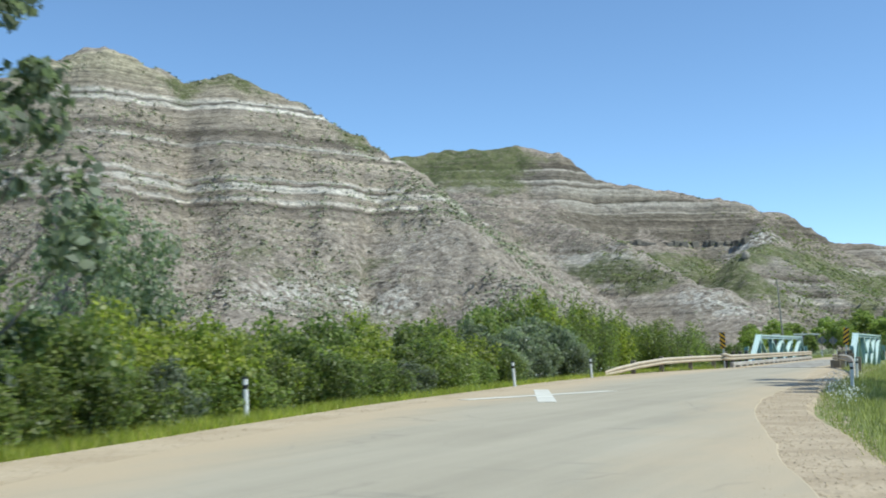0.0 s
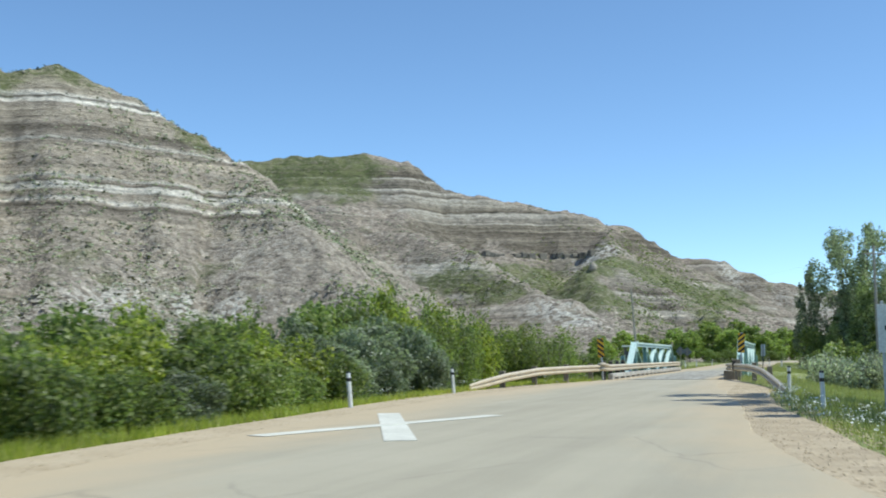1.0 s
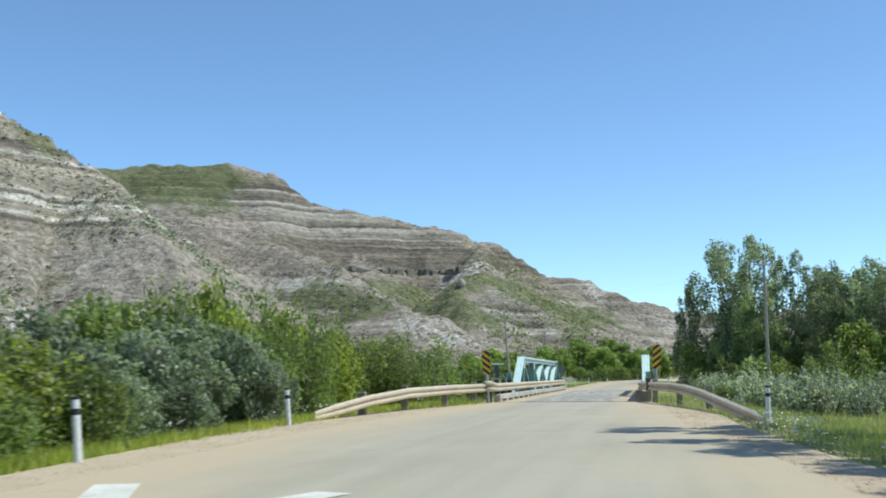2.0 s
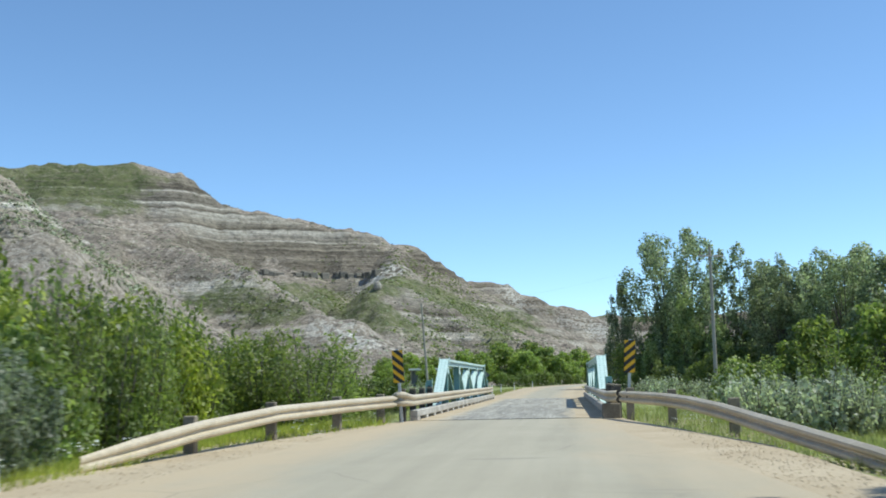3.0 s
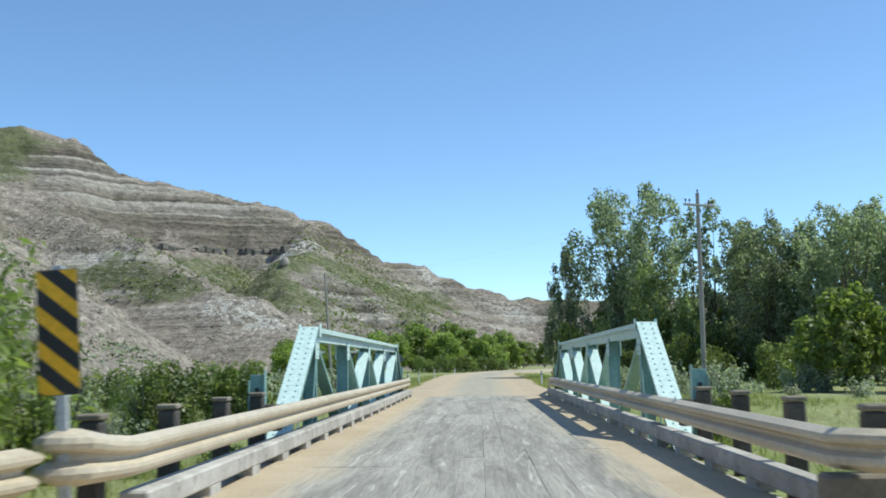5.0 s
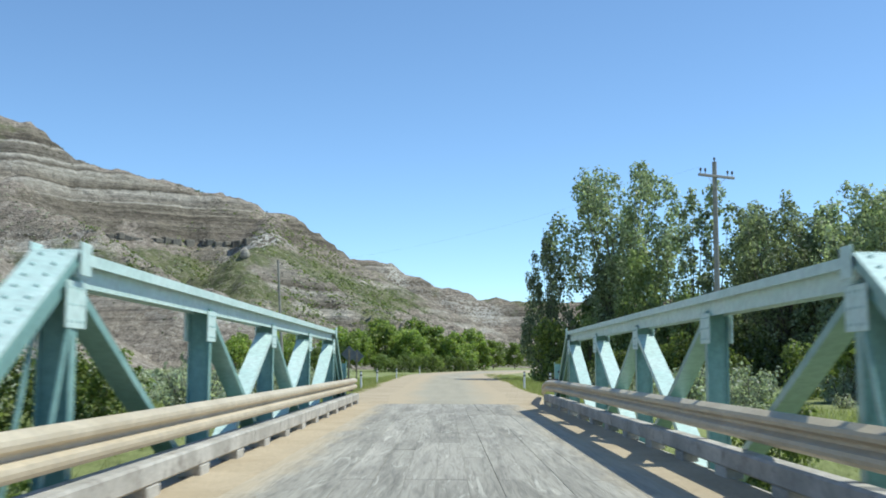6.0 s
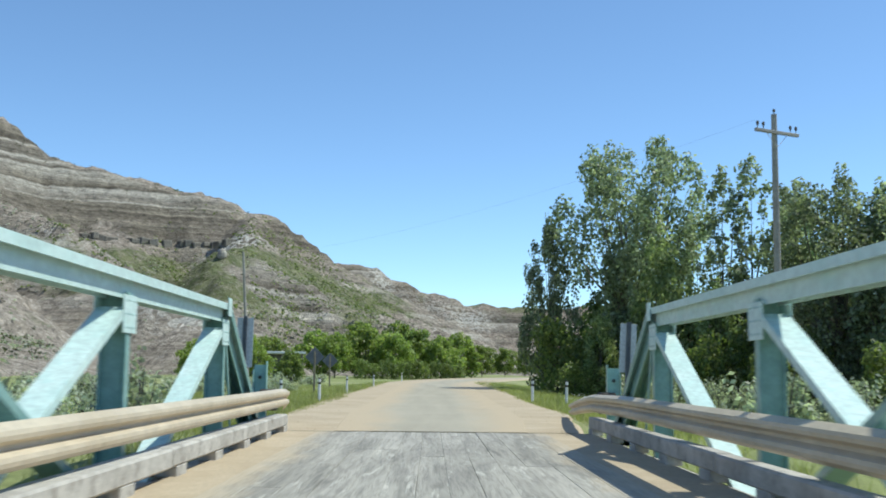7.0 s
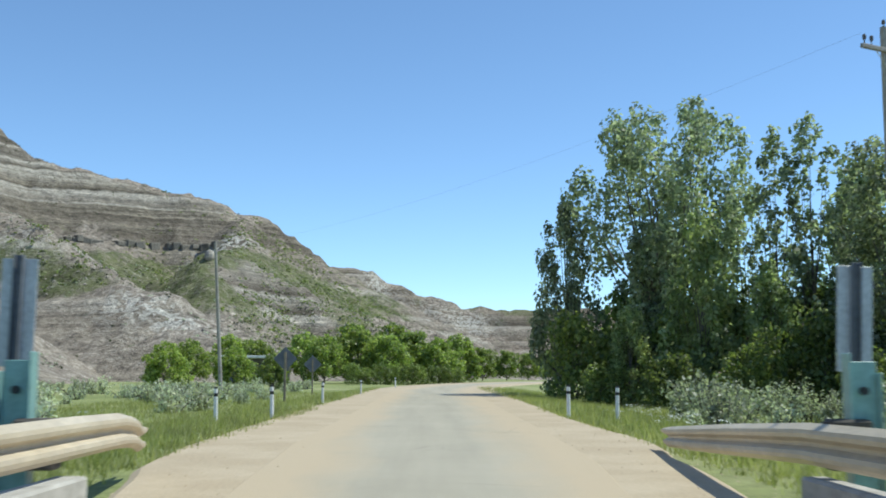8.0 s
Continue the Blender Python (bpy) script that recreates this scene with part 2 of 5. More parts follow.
MAT = {
    "plank": plank_material(),
    "hill": hill_material(), "ground": ground_material(), "asphalt": asphalt_material(),
    "gravel": two_tone("tan_gravel", (0.475, 0.372, 0.245), (0.545, 0.438, 0.3), 0.6, 26, 0.95, bump=0.4, dist=0.015, dirt=(0.44, 0.346, 0.228)),
    "dirt": two_tone("brown_roadside_dirt", (0.42, 0.328, 0.218), (0.52, 0.415, 0.285), 0.9, 18, 0.95, bump=0.7, dist=0.03, dirt=(0.31, 0.245, 0.165)),
    "paint": two_tone("worn_white_paint", (0.68, 0.65, 0.56), (0.78, 0.75, 0.66), 1.2, 30, 0.7, dirt=(0.45, 0.42, 0.36)),
    # deep teal for shaded members; the paler copy carries sunlight and chalky wear
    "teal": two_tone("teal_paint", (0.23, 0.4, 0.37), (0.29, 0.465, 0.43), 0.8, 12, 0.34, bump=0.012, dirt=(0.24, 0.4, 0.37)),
    "worn_lit": two_tone("chalky_teal_paint", (0.6, 0.755, 0.695), (0.68, 0.815, 0.76), 1.5, 14, 0.5, bump=0.012, dirt=(0.52, 0.69, 0.64)),
    "rivet": two_tone("rivet_paint", (0.3, 0.46, 0.43), (0.4, 0.56, 0.52), 3.0, 14, 0.6, bump=0.05),
    "rail": two_tone("weathered_galvanised", (0.57, 0.47, 0.33), (0.67, 0.565, 0.415), 0.9, 18, 0.5, 0.05, 0.1, dirt=(0.5, 0.42, 0.32)),
    "timber": two_tone("grey_timber", (0.42, 0.385, 0.335), (0.58, 0.54, 0.48), 1.6, 24, 0.85, bump=0.6, dist=0.01, dirt=(0.22, 0.19, 0.16)),
    "postwood": two_tone("brown_post_timber", (0.20, 0.165, 0.12), (0.32, 0.27, 0.2), 1.6, 24, 0.85, bump=0.6),
    "petal": two_tone("white_petal", (0.72, 0.72, 0.66), (0.82, 0.82, 0.76), 3, 30, 0.7),
    "stone": two_tone("pale_stone", (0.3, 0.265, 0.22), (0.46, 0.41, 0.34), 0.7, 5, 0.95, bump=0.6),
    "darkwood": two_tone("dark_creosote_timber", (0.07, 0.06, 0.05), (0.13, 0.11, 0.09), 1.6, 24, 0.85, bump=0.6),
    "yellow": two_tone("sign_yellow", (0.88, 0.47, 0.015), (0.92, 0.52, 0.02), 1.0, 15, 0.45, bump=0.03),
    "black": two_tone("sign_black", (0.02, 0.02, 0.02), (0.035, 0.035, 0.035), 1.0, 15, 0.5, bump=0.03),
    "dull": two_tone("dark_grey_sheet", (0.12, 0.13, 0.15), (0.18, 0.19, 0.21), 2.0, 20, 0.6, bump=0.05),
    "galv": two_tone("galvanised_sheet", (0.5, 0.51, 0.52), (0.6, 0.61, 0.62), 2.0, 20, 0.5, 0.3, 0.08),
    "white": two_tone("white_plastic", (0.74, 0.74, 0.72), (0.82, 0.82, 0.8), 2.0, 20, 0.5, bump=0.04, dirt=(0.6, 0.58, 0.53)),
    "pole": two_tone("weathered_pole", (0.30, 0.27, 0.24), (0.4, 0.37, 0.33), 0.8, 10, 0.9, bump=0.5),
    "bark": two_tone("grey_bark", (0.11, 0.095, 0.075), (0.19, 0.168, 0.138), 3, 18, 0.95, bump=0.8, dist=0.02),
    "ledge": two_tone("dark_bedrock", (0.13, 0.115, 0.09), (0.28, 0.25, 0.2), 0.25, 3, 0.95, bump=0.6, dist=0.3, dirt=(0.1, 0.09, 0.075)),
    "leaf_green": leaf_material("willow_leaf", (0.135, 0.178, 0.05), (0.23, 0.29, 0.078), (0.32, 0.37, 0.115)),
    "leaf_olive": leaf_material("olive_leaf", (0.11, 0.148, 0.045), (0.205, 0.265, 0.078), (0.32, 0.36, 0.125)),
    "leaf_cotton": leaf_material("cottonwood_leaf", (0.13, 0.185, 0.05), (0.26, 0.335, 0.085), (0.41, 0.46, 0.14)),
    "leaf_scrub": leaf_material("scrub_leaf", (0.05, 0.06, 0.03), (0.09, 0.105, 0.055), (0.15, 0.16, 0.09)),
    "leaf_poplar": leaf_material("poplar_leaf", (0.15, 0.18, 0.112), (0.27, 0.31, 0.2), (0.5, 0.54, 0.41)),
    "leaf_aspen": leaf_material("aspen_leaf", (0.17, 0.21, 0.095), (0.31, 0.365, 0.165), (0.48, 0.53, 0.29)),
    "leaf_sage": leaf_material("grey_willow_leaf", (0.125, 0.155, 0.09), (0.235, 0.275, 0.18), (0.37, 0.41, 0.3)),
    "leaf_silver": leaf_material("silver_leaf", (0.2, 0.225, 0.165), (0.36, 0.39, 0.295), (0.58, 0.61, 0.5)),
    "leaf_lush": leaf_material("broad_leaf", (0.16, 0.2, 0.035), (0.315, 0.37, 0.068), (0.47, 0.49, 0.11)),
    "leaf_sagebrush": leaf_material("sagebrush_leaf", (0.28, 0.3, 0.24), (0.45, 0.475, 0.385), (0.64, 0.66, 0.56)),
    "lush": leaf_material("lush_grass_blade", (0.22, 0.28, 0.04), (0.4, 0.46, 0.075), (0.58, 0.57, 0.15)),
    "grass": leaf_material("grass_blade", (0.25, 0.285, 0.08), (0.42, 0.45, 0.15), (0.6, 0.58, 0.3)),
}


# ---- mesh helpers ----
class Shape:
    """Collects faces and turns them into one mesh."""

    def __init__(self):
        self.v, self.f = [], []

    def add(self, verts, faces):
        o = len(self.v)
        self.v += [tuple(p) for p in verts]
        self.f += [tuple(i + o for i in f) for f in faces]
        return self

    def box(self, c, s, m=None, bevel=0.0):
        """A box with chamfered edges along all sides, centre c and size s, turned by m about its centre."""
        h = [q / 2 for q in s]
        b = min(bevel, min(h) * 0.6)
        verts, faces = [], []
        if b <= 0:
            verts = [Vector((x * h[0], y * h[1], z * h[2])) for z in (-1, 1) for y in (-1, 1) for x in (-1, 1)]
            faces = [(0, 2, 3, 1), (4, 5, 7, 6), (0, 1, 5, 4), (2, 6, 7, 3), (0, 4, 6, 2), (1, 3, 7, 5)]
        else:
            bm = bmesh.new()
            bmesh.ops.create_cube(bm, size=1.0)
            for v in bm.verts:
                v.co = Vector((v.co.x * s[0], v.co.y * s[1], v.co.z * s[2]))
            bmesh.ops.bevel(bm, geom=bm.edges[:], offset=b, segments=1, affect="EDGES")
            bm.verts.index_update()
            verts = [v.co.copy() for v in bm.verts]
            faces = [tuple(v.index for v in f.verts) for f in bm.faces]
            bm.free()
        if m is not None:
            verts = [m.to_3x3() @ v for v in verts]
        return self.add([v + Vector(c) for v in verts], faces)

    def beam(self, p, q, w, h, side=(1, 0, 0), bevel=0.008):
        """A straight bar from p to q, w wide along side and h deep across it."""
        p, q = Vector(p), Vector(q)
        d = (q - p)
        y = d.normalized()
        x = Vector(side)
        x = (x - y * x.dot(y)).normalized()
        zz = x.cross(y)
        m = Matrix((x, y, zz)).transposed()
        return self.box((p + q) / 2, (w, d.length, h), m, bevel)

    def bar(self, p, q, outline, side, up):
        """A rolled section from p to q; its outline is given along side and up."""
        p, q, side, up = Vector(p), Vector(q), Vector(side), Vector(up)
        k = len(outline)
        verts = [e + side * u + up * v for e in (p, q) for u, v in outline]
        faces = [(j, (j + 1) % k, k + (j + 1) % k, k + j) for j in range(k)] + [tuple(range(k))[::-1], tuple(range(k, 2 * k))]
        return self.add(verts, faces)

    def tube(self, pts, radii, n=8, cap=True):
        pts = [Vector(p) for p in pts]
        rings = []
        for i, p in enumerate(pts):
            d = (pts[min(i + 1, len(pts) - 1)] - pts[max(i - 1, 0)]).normalized()
            a = d.orthogonal().normalized() if abs(d.z) < 0.9 else Vector((1, 0, 0))
            a = (a - d * a.dot(d)).normalized()
            b = d.cross(a)
            rings.append([p + (a * math.cos(k * math.tau / n) + b * math.sin(k * math.tau / n)) * radii[i] for k in range(n)])
        verts = [v for r in rings for v in r]
        faces = [(i * n + k, i * n + (k + 1) % n, (i + 1) * n + (k + 1) % n, (i + 1) * n + k) for i in range(len(pts) - 1) for k in range(n)]
        if cap:
            faces += [tuple(range(n))[::-1], tuple((len(pts) - 1) * n + k for k in range(n))]
        return self.add(verts, faces)

    def sweep(self, profile, rings, closed=False):
        """Faces between rings of points; each ring is a list of points, one for each point of the profile."""
        k = profile
        verts = [p for r in rings for p in r]
        faces = [(i * k + j, i * k + (j + 1) % k, (i + 1) * k + (j + 1) % k, (i + 1) * k + j) for i in range(len(rings) - 1) for j in range(k if closed else k - 1)]
        return self.add(verts, faces)

    def mesh(self, name, material, smooth=False):
        me = bpy.data.meshes.new(name)
        me.from_pydata([tuple(v) for v in self.v], [], self.f)
        for m in (material if isinstance(material, (list, tuple)) else [material]):
            me.materials.append(m)
        if smooth:
            me.polygons.foreach_set("use_smooth", [True] * len(me.polygons))
        me.update()
        return me


def part(name, shape, material, parent=None, label="", smooth=False):
    ob = new(name, shape.mesh(name, material, smooth) if isinstance(shape, Shape) else shape)
    if parent is not None:
        ob.parent = parent
    if label:
        ob["label"] = label
    return ob


def thing(name, m, label, category, group="", kind=""):
    ob = new(name)
    ob.matrix_basis = m
    return tagged(ob, label, category, group, kind)


def leaf_mesh(name, centres, normals, size, material, rng, long=1.6, spread=0.35):
    """One mesh of small diamond leaves, folded along the middle, at the given places."""
    n = len(centres)
    nrm = normals + rng.normal(0, 0.6, (n, 3))
    nrm /= np.linalg.norm(nrm, axis=1)[:, None] + 1e-9
    t = rng.normal(0, 1, (n, 3))
    t -= nrm * (t * nrm).sum(1)[:, None]
    t /= np.linalg.norm(t, axis=1)[:, None] + 1e-9
    b = np.cross(nrm, t)
    s = size * rng.uniform(1 - spread, 1 + spread, (n, 1))
    v = np.empty((n, 4, 3))
    v[:, 0], v[:, 2] = centres - t * s * long / 2, centres + t * s * long / 2
    v[:, 1], v[:, 3] = centres + b * s / 2 + nrm * s * 0.15, centres - b * s / 2 + nrm * s * 0.15
    me = bpy.data.meshes.new(name)
    me.vertices.add(n * 4)
    me.vertices.foreach_set("co", v.ravel())
    me.loops.add(n * 4)
    me.loops.foreach_set("vertex_index", np.arange(n * 4, dtype=np.int32))
    me.polygons.add(n)
    me.polygons.foreach_set("loop_start", np.arange(0, n * 4, 4, dtype=np.int32))
    me.materials.append(material)
    me.update(calc_edges=True)
    return me


def cloud(rng, blobs, count):
    """Places and outward directions for leaves in round clumps (x, y, z, rx, ry, rz); leaves lie mostly in the outer part."""
    blobs = np.array(blobs, float)
    vol = (blobs[:, 3] * blobs[:, 4] * blobs[:, 5]) ** 0.75
    pick = rng.choice(len(blobs), count, p=vol / vol.sum())
    d = rng.normal(0, 1, (count, 3))
    d /= np.linalg.norm(d, axis=1)[:, None]
    r = rng.uniform(0.25, 1.0, (count, 1)) ** 0.45 * rng.uniform(0.9, 1.12, (count, 1))
    return blobs[pick, :3] + d * r * blobs[pick, 3:], d + np.array((0, 0, 0.35))


# ---- terrain ----
def smooth(a, b, x):
    t = np.clip((x - a) / (b - a), 0, 1)
    return t * t * (3 - 2 * t)


def fbm(x, y, scale, octaves, seed):
    """Value noise over numpy arrays, between -1 and 1."""
    total, amp, norm = np.zeros_like(x), 1.0, 0.0
    for o in range(octaves):
        u, v = x / scale + 17.3 * seed + 5.1 * o, y / scale + 9.7 * seed + 3.3 * o
        i, j = np.floor(u), np.floor(v)
        fu, fv = u - i, v - j
        fu, fv = fu * fu * (3 - 2 * fu), fv * fv * (3 - 2 * fv)

        def at(a, b):
            h = np.sin(a * 127.1 + b * 311.7 + seed * 74.7) * 43758.5453
            return (h - np.floor(h)) * 2 - 1

        total += amp * ((at(i, j) * (1 - fu) + at(i + 1, j) * fu) * (1 - fv) + (at(i, j + 1) * (1 - fu) + at(i + 1, j + 1) * fu) * fv)
        norm += amp
        amp, scale = amp * 0.5, scale * 0.5
    return total / norm


def ridge(x, y, line, upper, lower, knee, back):
    """Height of a ridge with the crest line [(x, y, z)], that falls by upper per metre down to knee metres away and by lower beyond; back: the fall on the far side."""
    best = np.full(x.shape, 1e9)
    zc, side, along = np.zeros_like(x), np.zeros_like(x), np.zeros_like(x)
    run = 0.0
    for (ax, ay, az), (bx, by, bz) in zip(line[:-1], line[1:]):
        dx, dy = bx - ax, by - ay
        ln = math.hypot(dx, dy)
        t = np.clip(((x - ax) * dx + (y - ay) * dy) / ln ** 2, 0, 1)
        d = np.hypot(x - ax - t * dx, y - ay - t * dy)
        near = d < best
        best = np.where(near, d, best)
        zc = np.where(near, az + t * (bz - az), zc)
        along = np.where(near, run + t * ln, along)
        side = np.where(near, np.sign(dx * (y - ay) - dy * (x - ax)), side)
        run += ln
    gully = fbm(along, best * 0.25, 26, 4, 3) * 0.5 + fbm(x, y, 60, 3, 4) * 0.5
    d = best * (1 + 0.30 * gully) + 7.0 * np.abs(fbm(along, best * 0.2, 34, 3, 7)) * smooth(4, 30, best)
    fall = np.where(d < knee, upper * (d - 2.5 * (1 - np.exp(-d / 2.5))), upper * (knee - 2.5) + lower * (d - knee))
    return zc - np.where(side > 0, fall * back, fall)


HILL_A = [(-420, 40, 96), (-300, 80, 90), (-235, 112, 79), (-207, 130, 70), (-198, 141, 77), (-189.5, 149.3, 81.3), (-184, 154.6, 78.0), (-174, 163, 71.2), (-165, 170, 74.9), (-156, 176.4, 70.5), (-146, 183, 64.5), (-136, 189.4, 59), (-129, 193, 53)]
SPUR_A = [(-129, 193, 53), (-107.3, 176.2, 37), (-91.6, 161.5, 26.5), (-78.6, 152.9, 16.5), (-60.8, 125.6, 7)]
HILL_B = [(-420, 260, 92), (-300, 312, 88), (-214.6, 351.5, 84.3), (-195, 361.4, 87.7), (-168, 373.5, 88.4), (-147.4, 381.3, 85.6), (-133.8, 386, 74.5), (-122.4, 389.4, 70.4), (-104, 394.4, 67.7), (-76.8, 400.3, 62.4), (-54.7, 404, 54.2), (-36.6, 406, 40.6), (-14, 404, 26), (8, 398, 8)]
SPUR_B = [(-66, 398, 56), (-54, 353, 40), (-53, 286, 29), (-42, 240, 14), (-30, 212, 2)]
SPUR_C = [(-190, 335, 66), (-146, 304, 50), (-126, 292, 45), (-108.7, 282, 41.6), (-93.6, 272, 37.9), (-84.7, 264, 33.2), (-76, 256, 27.6), (-66, 246, 22), (-55, 236, 17.6), (-42, 222, 11.2), (-36.6, 214, 7.5), (-30, 206, 1)]
HILL_C = [(-300, 640, 84), (-120, 690, 78), (-66, 685, 67.7), (-59, 685.2, 66.4), (-46, 685.4, 66.6), (-40, 685.6, 64.8), (-34, 685.8, 64), (-26, 686, 57.6), (-17, 686, 56.4), (-5, 686.2, 48.8), (13, 686, 46.6), (20, 685.8, 43), (30, 685.4, 43.2), (38, 685, 41), (58, 684.6, 40), (150, 670, 41), (420, 600, 52), (800, 420, 55)]

GULLIES = [(-174, 163, 0.7, -0.71, 90, 5.2), (-207, 131, 0.7, -0.71, 90, 4), (-150, 181, 0.6, -0.8, 70, 3.5), (-187, 152, 0.72, -0.69, 60, 3), (-134, 386, 0.35, -0.94, 110, 2.5), (-160, 376, 0.4, -0.92, 90, 2),
           (-92, 396, 0.3, -0.95, 80, 2.5), (-62, 402, 0.35, -0.94, 60, 2), (-200, 358, 0.45, -0.89, 100, 3), (-50, 300, 0.8, -0.6, 60, 4), (-52, 330, -0.5, -0.87, 70, 4)]


def patches(x, y, spots, base=0.0):
    """Soft round patches (x, y, half widths, weight) over numpy arrays."""
    g = base + 0.0 * x
    for cx, cy, rx, ry, k in spots:
        g = g + k * np.exp(-((x - cx) / rx) ** 2 - ((y - cy) / ry) ** 2)
    return g


# where grass has taken hold: tops, gentle shoulders and the hollow between the spurs
GRASS = ((-202, 355, 44, 13, 0.75), (-184, 346, 26, 11, 0.4), (-168, 366, 14, 7, 0.5), (-163, 168, 9, 6, 0.55), (-172, 159, 6, 6, 0.6), (-137, 187, 7, 5, 0.6), (-118, 147, 16, 20, 0.24), (-110, 120, 16, 16, 0.18),
         (-84, 314, 12, 16, 0.5), (-78, 340, 12, 20, 0.5), (-74, 315, 12, 14, 0.45), (-60, 292, 13, 14, 0.75), (-57, 268, 9, 14, 0.72), (-48, 255, 7, 10, 0.7), (-50, 322, 12, 18, 0.7), (-38, 256, 6, 10, 0.5),
         (-40, 345, 9, 18, 0.75), (-33, 332, 7, 16, 0.65), (-30, 354, 10, 14, 0.5), (-19, 335, 8, 16, 0.4), (-22, 395, 14, 22, 0.3), (-14, 372, 10, 26, 0.45), (-20, 300, 9, 26, 0.45), (-91, 253, 11, 5, 0.6), (-79, 247, 8, 5, 0.55), (-71, 242, 6, 4, 0.5), (-61, 231, 6, 3, 0.3),
         (-38, 282, 7, 22, -0.45), (-66, 264, 8, 14, -0.35), (-46, 223, 9, 5, -0.5), (60, 690, 50, 14, 0.4), (-60, 130, 30, 20, 0.2))
CHALK = ((-109, 103, 5, 9, 0.75), (-108, 117, 5, 8, 0.85), (-108, 135, 5, 7, 1.0), (-100, 140, 4, 5, 0.9), (-64, 364, 9, 7, 1.0), (-57, 357, 4, 5, 0.7), (-44, 223, 6, 4, 0.9), (-52, 226, 6, 4, 0.75), (-58, 230, 5, 4, 0.6),
         (-100, 259, 13, 4, 0.5), (-88, 258, 6, 4, 0.4), (-31, 676, 9, 12, 0.7), (0, 670, 18, 14, 0.35), (25, 668, 14, 12, 0.6), (-104, 160, 10, 10, 0.25))


def hill_height(x, y):
    h = np.maximum(ridge(x, y, HILL_A, 0.92, 0.46, 46, 0.9), ridge(x, y, SPUR_A, 0.62, 0.4, 25, 1.0))
    h = np.maximum(h, ridge(x, y, HILL_B, 0.72, 0.34, 40, 0.6))
    h = np.maximum(h, ridge(x, y, SPUR_B, 0.6, 0.42, 18, 1.0))
    h = np.maximum(h, ridge(x, y, SPUR_C, 0.6, 0.42, 18, 1.0))
    h = np.maximum(h, ridge(x, y, HILL_C, 0.62, 0.36, 45, 0.2))
    # hard and soft beds: the slope steps with height
    bed = h + 1.5 * fbm(x, y, 45, 3, 11)
    steps = 0.5 * np.sin(bed * 0.95) + 0.65 * np.sin(bed * 1.7 + 1.3) + 0.4 * np.sin(bed * 2.9)
    rough = fbm(x, y, 14, 4, 5)
    # gullies run down from the notches of the crest
    for gx, gy, dx, dy, ln, deep in GULLIES:
        t = np.clip((x - gx) * dx + (y - gy) * dy, 0, ln)
        wob = 3.0 * np.sin(t * 0.11 + gx)
        d = np.abs((x - gx) * dy - (y - gy) * dx + wob)
        along = (x - gx) * dx + (y - gy) * dy
        h = h - deep * np.exp(-(d / (3.0 + 0.06 * t)) ** 2) * smooth(-8 if deep > 6.5 else 6, 6 if deep > 6.5 else 22, along) * smooth(ln + 20, ln * 0.5, along)
    knobs = np.abs(fbm(x, y, 9, 3, 15))
    crag = np.abs(fbm(x, y, 5.5, 3, 31)) * 2.0 - 0.75
    return h + steps * 0.5 * smooth(4, 14, h) - crag * smooth(2, 8, h) + (rough * 1.9 - knobs * 1.8) * smooth(1, 8, h)


def grid_mesh(name, xs, ys, height, material, smooth_faces=True):
    gx, gy = np.meshgrid(xs, ys)
    gz = height(gx, gy)
    nx, ny = len(xs), len(ys)
    co = np.stack([gx.ravel(), gy.ravel(), gz.ravel()], 1)
    i = (np.arange(ny - 1)[:, None] * nx + np.arange(nx - 1)[None, :]).ravel()
    quads = np.stack([i, i + 1, i + nx + 1, i + nx], 1)
    # leave out what lies deep under the valley floor
    keep = co[quads][:, :, 2].max(1) > -6
    quads = quads[keep]
    me = bpy.data.meshes.new(name)
    me.vertices.add(len(co))
    me.vertices.foreach_set("co", co.ravel())
    me.loops.add(len(quads) * 4)
    me.loops.foreach_set("vertex_index", quads.ravel().astype(np.int32))
    me.polygons.add(len(quads))
    me.polygons.foreach_set("loop_start", np.arange(0, len(quads) * 4, 4, dtype=np.int32))
    me.polygons.foreach_set("use_smooth", [smooth_faces] * len(quads))
    me.materials.append(material)
    me.update(calc_edges=True)
    return me


def creek(x, y):
    """How far the creek bed is cut in, between 0 and 1."""
    mid = 17.5 + 0.25 * x + 3 * np.sin(x / 14)
    return 1 - smooth(4, 11, np.abs(y - mid))


def rise(y):
    """The road climbs a little towards its far bend."""
    return 0.4 * smooth(80, 165, y)


def ground_height(x, y):
    off = np.maximum(np.abs(x - road_x(y)) - 4.2, 0)
    z = rise(y) - 0.06 - 0.45 * smooth(0, 5, off) + 0.25 * fbm(x, y, 14, 3, 2) * smooth(1, 8, off)
    z = z - 3.4 * creek(x, y) * smooth(-1.0, 3.0, 32.5 - np.abs(y - 16.7) * 2 + 0 * x)
    return z


ROAD = [(14.0, -72), (6.6, -60), (4.3, -53), (3.1, -47), (1.9, -40), (1.1, -33), (0.5, -26), (0.2, -18), (0.0, -8), (0, 0), (0, 34), (0, 60), (0.2, 84), (0.9, 107), (4.5, 128), (13, 148), (30, 166), (62, 180), (120, 190)]


def road_x(y):
    return np.interp(y, [p[1] for p in ROAD[:16]], [p[0] for p in ROAD[:16]])


def spaced(lo, hi, fine_lo, fine_hi, step, growth=1.18):
    mid = list(np.arange(fine_lo, fine_hi + step, step))
    s, a = step, mid[-1]
    while a < hi:
        s *= growth
        a += s
        mid.append(a)
    s, a = step, mid[0]
    while a > lo:
        s *= growth
        a -= s
        mid.insert(0, a)
    return np.array(mid)


